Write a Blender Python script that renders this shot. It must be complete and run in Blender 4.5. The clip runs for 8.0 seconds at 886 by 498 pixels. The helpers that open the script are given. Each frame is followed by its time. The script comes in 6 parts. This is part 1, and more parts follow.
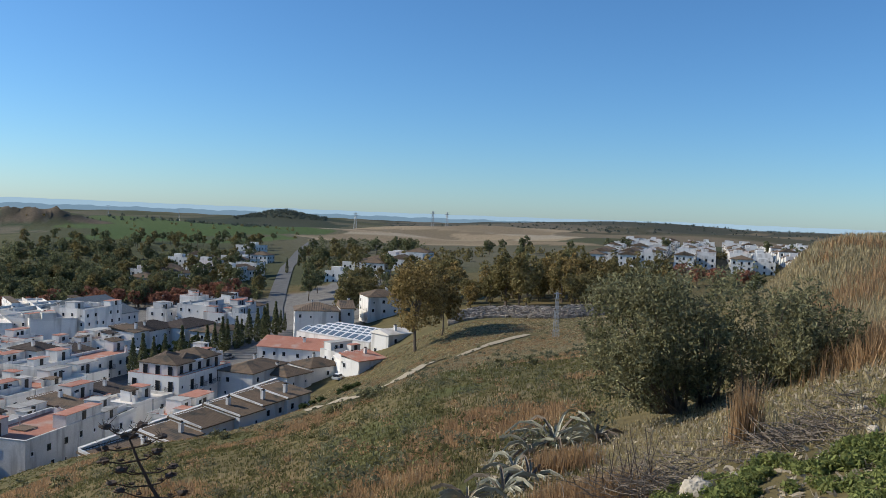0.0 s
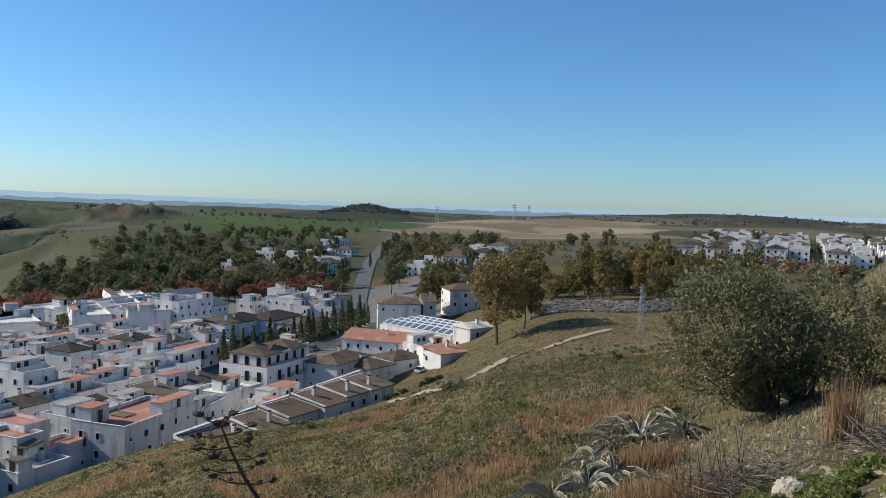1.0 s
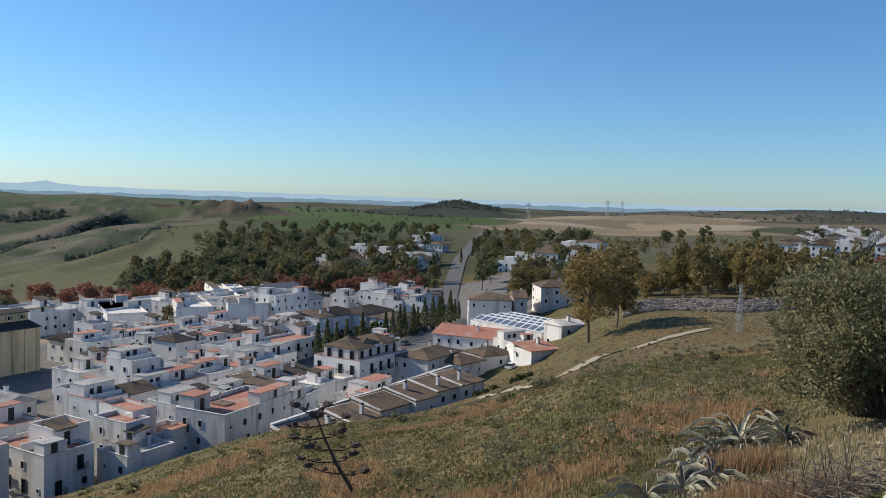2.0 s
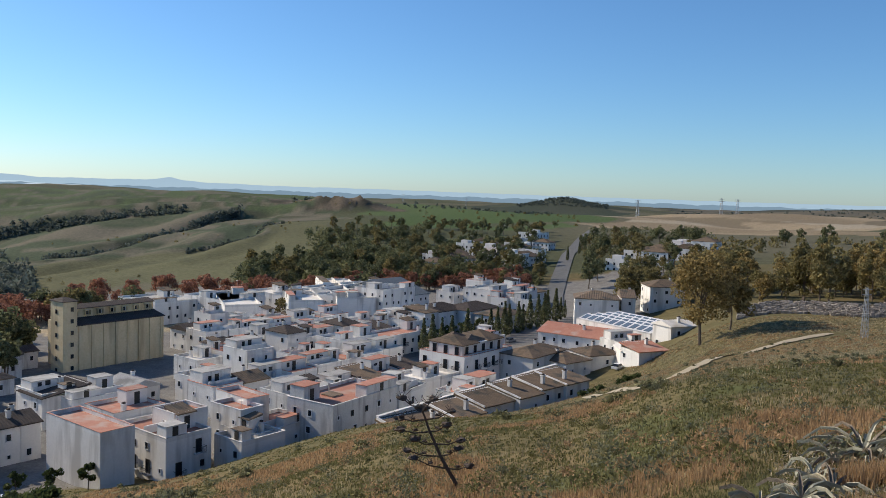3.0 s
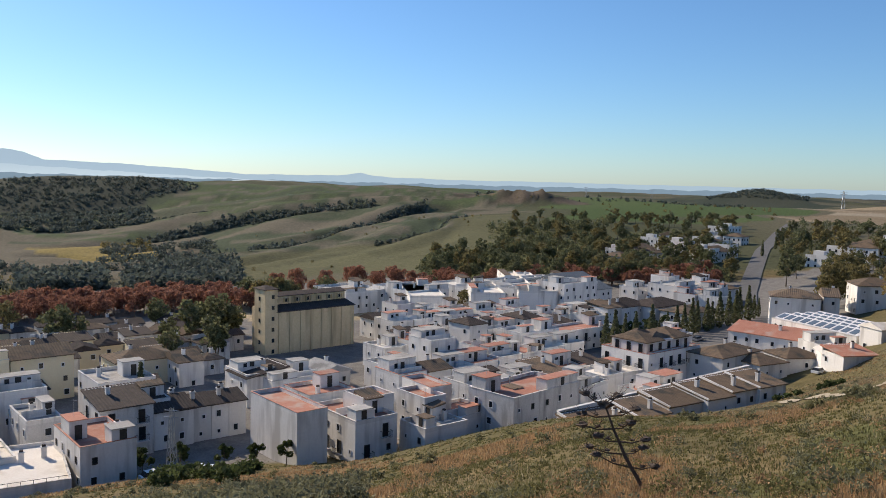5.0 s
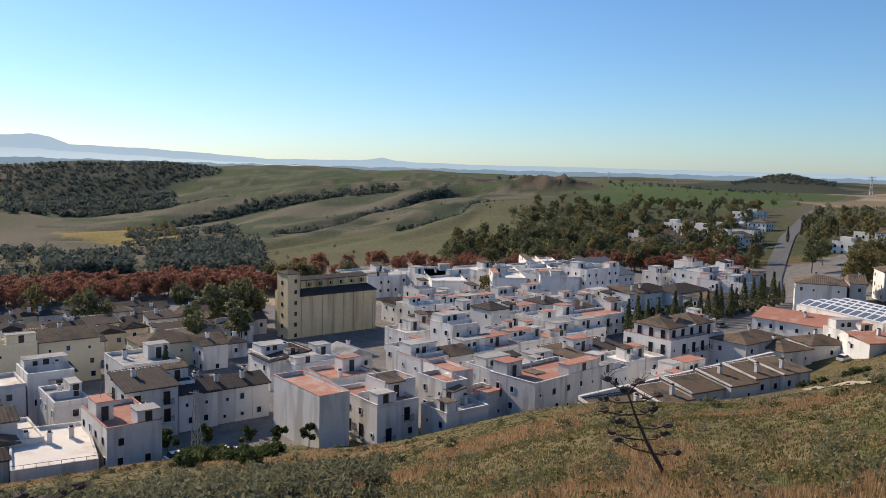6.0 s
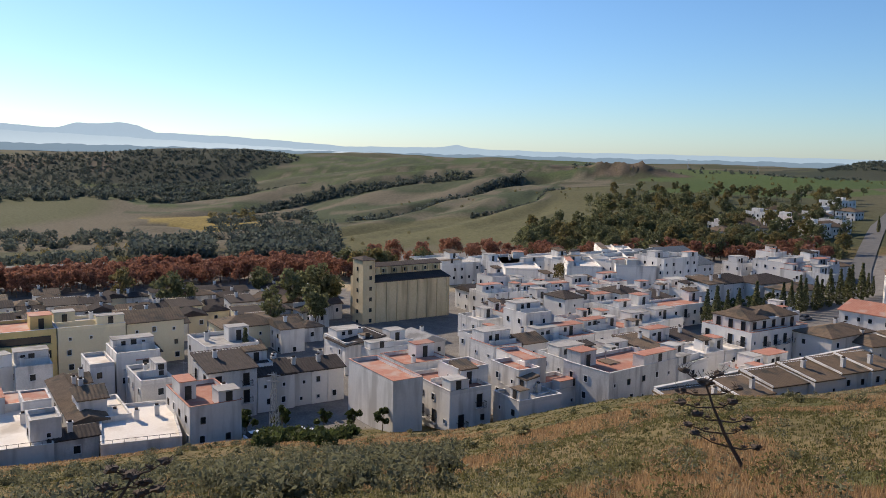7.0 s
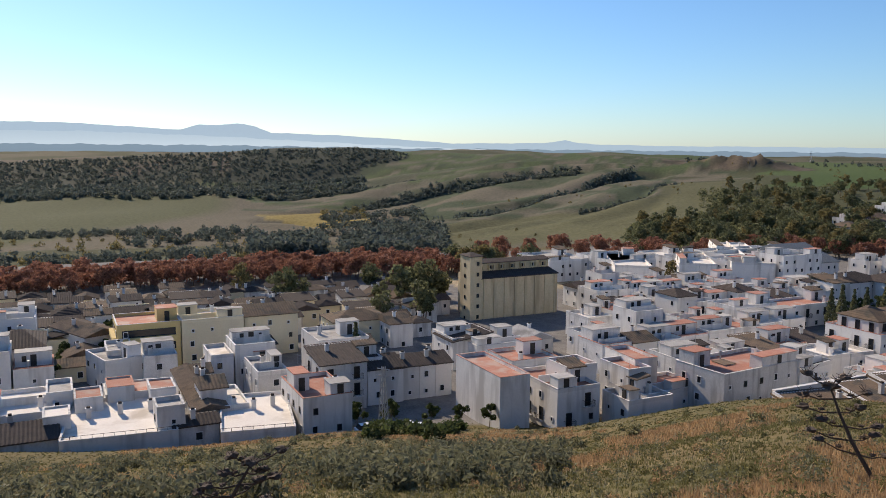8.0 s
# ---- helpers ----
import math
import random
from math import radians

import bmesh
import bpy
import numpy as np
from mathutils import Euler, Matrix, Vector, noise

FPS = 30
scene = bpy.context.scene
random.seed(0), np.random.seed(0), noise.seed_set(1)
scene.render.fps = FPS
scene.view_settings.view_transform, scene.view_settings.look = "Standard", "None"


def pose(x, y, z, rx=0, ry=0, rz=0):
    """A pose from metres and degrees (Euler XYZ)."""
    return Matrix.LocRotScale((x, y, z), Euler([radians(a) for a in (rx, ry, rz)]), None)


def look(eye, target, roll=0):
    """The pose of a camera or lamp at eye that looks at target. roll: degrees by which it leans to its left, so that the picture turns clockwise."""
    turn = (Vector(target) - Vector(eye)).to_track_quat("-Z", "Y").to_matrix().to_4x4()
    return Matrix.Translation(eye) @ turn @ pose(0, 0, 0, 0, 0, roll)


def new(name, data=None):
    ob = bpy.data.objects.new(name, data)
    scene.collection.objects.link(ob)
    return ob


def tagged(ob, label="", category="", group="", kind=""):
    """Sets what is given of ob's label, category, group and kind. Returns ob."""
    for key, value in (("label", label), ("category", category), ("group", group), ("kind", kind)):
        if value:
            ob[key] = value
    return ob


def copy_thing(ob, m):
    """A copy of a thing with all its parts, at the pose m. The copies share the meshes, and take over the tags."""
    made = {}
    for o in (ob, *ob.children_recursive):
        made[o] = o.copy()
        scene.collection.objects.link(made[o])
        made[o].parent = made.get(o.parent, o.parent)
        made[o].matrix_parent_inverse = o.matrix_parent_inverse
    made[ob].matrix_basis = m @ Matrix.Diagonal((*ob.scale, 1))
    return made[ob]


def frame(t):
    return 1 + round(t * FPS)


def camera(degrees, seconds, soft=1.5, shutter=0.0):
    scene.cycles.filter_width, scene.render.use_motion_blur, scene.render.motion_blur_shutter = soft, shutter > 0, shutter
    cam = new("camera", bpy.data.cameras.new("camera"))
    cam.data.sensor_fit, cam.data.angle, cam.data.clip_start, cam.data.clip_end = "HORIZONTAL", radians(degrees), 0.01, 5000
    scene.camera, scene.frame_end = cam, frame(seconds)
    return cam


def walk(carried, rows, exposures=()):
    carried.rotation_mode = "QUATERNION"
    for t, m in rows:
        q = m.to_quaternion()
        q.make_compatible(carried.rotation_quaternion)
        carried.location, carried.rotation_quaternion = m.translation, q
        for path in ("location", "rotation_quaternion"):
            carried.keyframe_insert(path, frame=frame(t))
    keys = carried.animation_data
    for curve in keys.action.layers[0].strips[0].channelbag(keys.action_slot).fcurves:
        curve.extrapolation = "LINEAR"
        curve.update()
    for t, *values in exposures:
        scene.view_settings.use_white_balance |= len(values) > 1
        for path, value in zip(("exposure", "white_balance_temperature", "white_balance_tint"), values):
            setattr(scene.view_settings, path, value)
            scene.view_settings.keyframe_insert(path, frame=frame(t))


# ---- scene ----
cam = camera(56.99, 8.0, soft=0.6)
EYE = 48.0  # the eye's height over the town's streets
ROWS = [
    (0.0, -0.0, -0.0, -0.0, 87.581, -2.187, 0.092),
    (0.5, -0.006, -0.004, -0.002, 87.3, -1.98, 2.601),
    (1.0, -0.012, -0.01, -0.004, 86.94, -1.784, 5.803),
    (1.5, -0.019, -0.016, -0.006, 86.705, -1.643, 9.009),
    (3.0, -0.042, -0.034, -0.013, 86.028, -1.88, 19.633),
    (3.5, -0.052, -0.041, -0.016, 85.84, -1.693, 24.014),
    (4.0, -0.058, -0.047, -0.017, 85.586, -1.411, 27.098),
    (4.5, -0.063, -0.051, -0.019, 85.403, -1.244, 29.358),
    (5.0, -0.07, -0.056, -0.021, 85.216, -1.326, 32.321),
    (5.2, -0.071, -0.057, -0.021, 85.05, -1.35, 33.1),
    (6.5, -0.075, -0.06, -0.023, 83.261, -1.696, 34.99),
    (7.0, -0.084, -0.067, -0.025, 83.121, -1.264, 39.055),
    (7.5, -0.087, -0.07, -0.026, 82.905, -0.915, 40.387),
    (8.0, -0.1, -0.08, -0.03, 82.765, -0.424, 46.529),
]
walk(cam, [(t, pose(x, y, EYE + z, rx, ry, rz)) for t, x, y, z, rx, ry, rz in ROWS],
     [(0.0, 0.02, 6080, 5), (4.0, 0.14, 6620, 9), (8.0, 0.16, 6850, 13)])

# ---- world and sun ----
SUN_AZ, SUN_EL = 83.0, 30.0  # degrees to the left of straight ahead; over the horizon
world = bpy.data.worlds.new("sky")
scene.world = world
world.use_nodes = True
wn = world.node_tree.nodes
sky = wn.new("ShaderNodeTexSky")
sky.sky_type = "NISHITA"
sky.sun_disc = False
sky.sun_elevation = radians(SUN_EL)
sky.sun_rotation = radians(-SUN_AZ)
sky.altitude, sky.air_density, sky.dust_density, sky.ozone_density = 150.0, 1.0, 0.25, 8.0
clear = wn.new("ShaderNodeMix")
clear.data_type, clear.blend_type = "RGBA", "MULTIPLY"
clear.inputs[0].default_value, clear.inputs[7].default_value = 1.0, (0.90, 0.975, 1.0, 1)
world.node_tree.links.new(sky.outputs[0], clear.inputs[6])
world.node_tree.links.new(clear.outputs[2], wn["Background"].inputs[0])
wn["Background"].inputs[1].default_value = 0.125
sun_data = bpy.data.lights.new("sun", "SUN")
sun_data.energy, sun_data.angle, sun_data.color = 5.0, radians(0.53), (1.0, 0.86, 0.69)
sun = new("sun", sun_data)
sun.matrix_world = look((-300, 60, 300), (-300 + math.sin(radians(SUN_AZ)) * math.cos(radians(SUN_EL)),
                                          60 - math.cos(radians(SUN_AZ)) * math.cos(radians(SUN_EL)),
                                          300 - math.sin(radians(SUN_EL))))

# ---- materials ----
def material(name, a, b, scale=1.0, rough=0.85, bump=0.0, metal=0.0, fine=8.0, c=None, per_object=0.0, leaf=0.0, streak=False):
    """A surface between colours a and b: coarse patches, finer grain, a third colour c in blotches, relief."""
    m = bpy.data.materials.new(name)
    m.use_nodes = True
    n, l = m.node_tree.nodes, m.node_tree.links
    bsdf = n["Principled BSDF"]
    geo = n.new("ShaderNodeNewGeometry")
    t1, t2 = n.new("ShaderNodeTexNoise"), n.new("ShaderNodeTexNoise")
    t1.inputs["Scale"].default_value, t1.inputs["Detail"].default_value = scale, 5
    t2.inputs["Scale"].default_value, t2.inputs["Detail"].default_value = scale * fine, 4
    for t in (t1, t2):
        l.new(geo.outputs["Position"], t.inputs["Vector"])
    mix = n.new("ShaderNodeMix")
    mix.data_type = "RGBA"
    ramp = n.new("ShaderNodeMapRange")
    ramp.inputs[1].default_value, ramp.inputs[2].default_value = 0.3, 0.7
    add = n.new("ShaderNodeMath")
    add.operation = "MULTIPLY_ADD"
    add.inputs[1].default_value = 0.5
    half = n.new("ShaderNodeMath")
    half.operation = "MULTIPLY"
    half.inputs[1].default_value = 0.5
    l.new(t1.outputs[0], half.inputs[0])
    l.new(t2.outputs[0], add.inputs[0])
    l.new(half.outputs[0], add.inputs[2])
    l.new(add.outputs[0], ramp.inputs[0])
    l.new(ramp.outputs[0], mix.inputs[0])
    mix.inputs[6].default_value, mix.inputs[7].default_value = (*a, 1), (*b, 1)
    out = mix.outputs[2]
    if c:
        t3 = n.new("ShaderNodeTexNoise")
        t3.inputs["Scale"].default_value, t3.inputs["Detail"].default_value = scale * 0.37, 6
        if streak:  # stains that run down the wall
            sq = n.new("ShaderNodeMapping")
            sq.inputs["Scale"].default_value = (3.2, 3.2, 0.5)
            l.new(geo.outputs["Position"], sq.inputs["Vector"])
            l.new(sq.outputs[0], t3.inputs["Vector"])
        else:
            l.new(geo.outputs["Position"], t3.inputs["Vector"])
        r3 = n.new("ShaderNodeMapRange")
        r3.inputs[1].default_value, r3.inputs[2].default_value = 0.52, 0.66
        l.new(t3.outputs[0], r3.inputs[0])
        mix3 = n.new("ShaderNodeMix")
        mix3.data_type = "RGBA"
        mix3.inputs[7].default_value = (*c, 1)
        l.new(r3.outputs[0], mix3.inputs[0])
        l.new(out, mix3.inputs[6])
        out = mix3.outputs[2]
    if per_object or leaf:
        info = n.new("ShaderNodeObjectInfo") if per_object else geo
        hsv = n.new("ShaderNodeHueSaturation")
        mr = n.new("ShaderNodeMapRange")
        k = per_object or leaf
        mr.inputs[3].default_value, mr.inputs[4].default_value = 1 - k, 1 + k
        l.new(info.outputs["Random" if per_object else "Random Per Island"], mr.inputs[0])
        l.new(mr.outputs[0], hsv.inputs["Value"])
        l.new(out, hsv.inputs["Color"])
        out = hsv.outputs[0]
    l.new(out, bsdf.inputs["Base Color"])
    bsdf.inputs["Roughness"].default_value = rough
    bsdf.inputs["Metallic"].default_value = metal
    bsdf.inputs["Specular IOR Level"].default_value = 0.3
    if bump:
        bp = n.new("ShaderNodeBump")
        bp.inputs["Strength"].default_value, bp.inputs["Distance"].default_value = 0.6, bump
        l.new(t2.outputs[0], bp.inputs["Height"])
        l.new(bp.outputs[0], bsdf.inputs["Normal"])
    return m


WHITE = material("white_limewash", (0.67, 0.65, 0.615), (0.77, 0.745, 0.705), 0.35, 0.9, 0.01, c=(0.50, 0.475, 0.44), per_object=0.10, streak=True)
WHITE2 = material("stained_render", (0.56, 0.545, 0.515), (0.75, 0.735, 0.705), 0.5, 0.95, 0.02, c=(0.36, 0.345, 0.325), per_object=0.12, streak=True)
CREAM = material("cream_render", (0.72, 0.62, 0.41), (0.80, 0.71, 0.50), 0.4, 0.9, 0.01, per_object=0.05)
OCHRE = material("ochre_render", (0.62, 0.47, 0.20), (0.70, 0.55, 0.26), 0.4, 0.9, 0.01)
SILO = material("silo_render", (0.62, 0.49, 0.29), (0.76, 0.62, 0.39), 0.25, 0.9, 0.02, c=(0.48, 0.37, 0.22), streak=True)
TILE_BROWN = material("weathered_clay_tile", (0.10, 0.075, 0.055), (0.21, 0.15, 0.10), 0.8, 0.95, 0.05, c=(0.07, 0.065, 0.055), per_object=0.2)
TILE_DARK = material("dark_roof_tile", (0.035, 0.03, 0.028), (0.09, 0.07, 0.06), 0.8, 0.95, 0.05, per_object=0.2)
TERRA = material("terracotta_terrace", (0.38, 0.155, 0.10), (0.48, 0.24, 0.17), 0.8, 0.9, 0.01, c=(0.44, 0.31, 0.25), per_object=0.15)
TERRACE_GREY = material("grey_terrace", (0.33, 0.32, 0.30), (0.50, 0.48, 0.44), 0.6, 0.95, 0.01, c=(0.25, 0.24, 0.22), per_object=0.15)
TERRACE_PALE = material("pale_terrace", (0.72, 0.66, 0.58), (0.82, 0.78, 0.71), 0.4, 0.95, 0.01, c=(0.52, 0.46, 0.38), per_object=0.06)
GLASS = material("window_glass", (0.015, 0.018, 0.022), (0.03, 0.035, 0.04), 1.0, 0.12)
FRAME_DARK = material("dark_joinery", (0.03, 0.027, 0.024), (0.07, 0.06, 0.05), 2.0, 0.6)
IRON = material("black_ironwork", (0.015, 0.015, 0.016), (0.03, 0.03, 0.03), 3.0, 0.5, metal=0.6)
STEEL = material("galvanised_steel", (0.34, 0.36, 0.38), (0.45, 0.47, 0.49), 2.0, 0.5, metal=0.8)
SHEET = material("grey_sheet_roof", (0.11, 0.13, 0.14), (0.17, 0.19, 0.20), 0.3, 0.6, 0.01)
ROLLER = material("white_frames", (0.6, 0.6, 0.6), (0.75, 0.75, 0.75), 1.0, 0.5)

# ---- ground ----
def smooth(a, b, x):
    t = np.clip((x - a) / (b - a), 0, 1)
    return t * t * (3 - 2 * t)


# fall of the near slope by bearing (degrees, positive to the left)
FALL_AT = [-180, -90, -60, -30, -20, -10.6, -5, -0.4, 1.5, 9, 14, 19, 24, 30, 38, 57, 72, 110, 150, 180]
FALL = [0.0, 0.0, 0.02, 0.02, 0.08, 0.142, 0.155, 0.168, 0.178, 0.238, 0.258, 0.268, 0.284, 0.312, 0.345, 0.352, 0.348, 0.25, 0.1, 0.0]
# the land beyond, ring by ring: range, bearings, heights under the eye
RINGS = [
    (200, [-40, -20, -10, 0, 5, 9, 14, 22, 80], [-14, -20, -24, -27, -39, -43, -45, -46, -46]),
    (350, [-40, -20, -10, 0, 10, 20, 45, 60, 80], [-30, -32, -27, -31, -43, -47, -48, -50, -50]),
    (520, [-40, -13, 0, 10, 18, 30, 45, 60, 80], [-22, -22, -30, -35, -42, -50, -64, -66, -66]),
    (850, [-40, -10, 0, 10, 20, 30, 38, 46, 52, 80], [-16, -20, -28, -28, -34, -40, -50, -64, -72, -72]),
    (1250, [-40, -20, -12, -7, -3, 2, 8, 14, 20, 24, 27, 30, 33, 37, 45, 52, 58, 80], [-22, -20, -22, -17, -14, -19, -27, -25, -23, -26, -27, -23, -17, -17, -28, -55, -71, -71]),
    (1700, [-40, -10, 0, 10, 20, 30, 36, 42, 46, 50, 54, 57, 60, 68, 75, 80], [-24, -26, -34, -45, -36, -22, -12, -13, -15, -11, -3, -9, -15, -23, -32, -35]),
    (2600, [-40, -20, -16, -12, -9, -6, -3, 0, 7, 11, 15, 25, 50, 80], [-20, -12, -12, 10, -26, -8, -22, -36, -36, -36, -38, -45, -60, -60]),
    (3900, [-40, 36, 41, 48, 53, 80], [-42, -42, -23, -23, -42, -42]),
    (6000, [-40, 80], [-52, -52]),
]


TABLE = np.arange(-180, 180.01, 0.5)
BLUR = np.exp(-(np.arange(-16, 17) * 0.5 / 2.2) ** 2 / 2)


def eased(at, values):
    """The values by bearing, with their corners rounded off."""
    return np.convolve(np.pad(np.interp(TABLE, at, values), 16, mode="edge"), BLUR / BLUR.sum(), "valid")


FALL_EASED = eased(FALL_AT, FALL)
RINGS_EASED = [eased(a, h) for _, a, h in RINGS]


# the folds of the ploughed hill, from its foot to its crest: bearings and ranges
FOLDS = [([31, 40, 50, 57, 75], [598, 530, 490, 520, 560]), ([30, 32.7, 37, 43.5, 50, 57, 75], [930, 755, 687, 642, 600, 640, 680]),
         ([31, 33.5, 35.7, 38, 40.7, 43, 50, 57, 75], [1050, 1031, 977, 877, 790, 757, 720, 760, 800]),
         ([31, 35, 40, 47.5, 53.8, 57, 75], [1110, 1094, 1074, 1032, 930, 900, 940]),
         ([31, 42, 49, 57, 75], [1160, 1155, 1147, 1073, 1080]), ([31, 45, 53, 60, 75], [1250, 1320, 1349, 1331, 1230]), ([31, 75], [1680, 1680])]


def fold(az, r):
    """How many folds of the hill lie before this place, as a fraction."""
    q, lines = np.zeros(np.shape(r)), [np.interp(az, a, b) for a, b in FOLDS]
    for n, (near, far) in enumerate(zip(lines, lines[1:])):
        q = np.where(r >= near, n + np.clip((r - near) / (far - near), 0, 1), q)
    return q


def relief(x, y):
    """Height of the ground over the town's streets."""
    x, y = np.asarray(x, float), np.asarray(y, float)
    r = np.hypot(x, y) + 1e-6
    az = np.degrees(np.arctan2(-x, y))
    wob = np.sin(x * 0.045 + 1.3) * np.sin(y * 0.05) + 0.5 * np.sin(x * 0.11 + y * 0.07) + 0.35 * np.sin(x * 0.23 - y * 0.19 + 2)
    hill = -1.62 - np.interp(az, TABLE, FALL_EASED) * r + 0.012 * np.minimum(r, 60) * wob * smooth(4, 30, r)
    hill = hill + 2.15 * np.exp(-((x - 24) / 8.5) ** 2 - ((y - 34) / 12) ** 2) + 0.5 * np.exp(-((x - 6.3) / 1.7) ** 2 - ((y - 9.5) / 3) ** 2)
    hill = hill + np.interp(az, [-45, -33, -28.5, -26.3, -24.4, -23, -21.5, -19.5], [0, 0.4, 1.1, 1.75, 2.0, 1.5, 0.9, 0]) * np.exp(-((r - 36) / 10) ** 2)
    # land beyond
    zs = [np.interp(az, TABLE, h) for h in RINGS_EASED]
    lr = np.log(r)
    far = zs[0].copy()
    for (r0, _, _), (r1, _, _), z0, z1 in zip(RINGS, RINGS[1:], zs, zs[1:]):
        k = smooth(math.log(r0), math.log(r1), lr)
        far = np.where(r >= r0, z0 + (z1 - z0) * k, far)
    roll = smooth(500, 900, r)
    far = far + roll * (3.0 * np.sin(x * 0.0061 + y * 0.0043) + 2.2 * np.sin(x * 0.013 - y * 0.009 + 1) + 1.2 * np.sin(x * 0.031 + y * 0.023))
    # the worn quarry mound and the gullies of the ploughed hill
    for mx, my, wide, tall in ((-528, 968, 44, 11), (-498, 982, 34, 5), (-468, 996, 34, 10)):
        rough = 1 + 0.25 * np.sin(x * 0.19 + 1) * np.sin(y * 0.13) + 0.12 * np.sin(x * 0.47 + y * 0.1)
        far = far + tall * np.exp(-(((x - mx) / wide) ** 2 + ((y - my) / 60) ** 2) ** 1.2) * rough
    far = far + 30 * np.exp(-(((x + 470) / 115) ** 2 + ((y - 2353) / 200) ** 2) ** 0.9)  # lone wooded hill
    q = fold(az + 0.5 * np.sin(r * 0.021) + 0.3 * np.sin(r * 0.05 + 1), r)
    gul = smooth(29, 33, az) * (1 - smooth(57, 61, az)) * smooth(560, 640, r) * (1 - smooth(1500, 1680, r))
    for n, deep in ((1, 3.5), (2, 10), (3, 7), (4, 5), (5, 6)):
        far = far - gul * deep * np.exp(-((q - n) / 0.13) ** 2)
    far = far + gul * 1.6 * np.sin(q * 9.4 + az * 0.6)
    turned = smooth(80, 110, np.abs(az)) 
    far = np.where(np.abs(az) > 80, far * (1 - turned) + turned * (-30 - 0 * r), far)
    d = hill - far
    top = np.where(r > 420, far, np.where(d > 1.5, hill, np.where(d < -1.5, far, far + (d + 1.5) ** 2 / 6)))
    return top + EYE


def rusty(x, y):
    """Where dry rust-coloured grass has taken over, in long drifts across the slope."""
    r, az = np.hypot(x, y) + 1e-6, np.degrees(np.arctan2(-x, y))
    d = np.sin(5.2 * np.log(r) + 0.055 * az + 1.2 * np.sin(0.16 * az + 1)) + 0.7 * np.sin(11.0 * np.log(r) - 0.13 * az + 2) + 0.6 * np.sin(0.31 * az + 3 * np.log(r))
    return smooth(0.35, 1.1, d + 0.5 * np.sin(x * 0.5) * np.sin(y * 0.44 + x * 0.2)) * smooth(7, 12, r)


def fresh(x, y):
    """Where the grass is short and green."""
    r, az = np.hypot(x, y) + 1e-6, np.degrees(np.arctan2(-x, y))
    d = np.exp(-((az - 3 - 0.1 * (r - 14)) / 7) ** 2 - ((r - 17) / 7) ** 2) * 1.6 + 0.7 * np.sin(4.1 * np.log(r) + 0.09 * az) * np.sin(0.21 * az + 2) - 0.25
    return smooth(0.2, 0.8, d + 0.4 * np.sin(x * 0.9 + 1) * np.sin(y * 0.8)) * (1 - rusty(x, y))


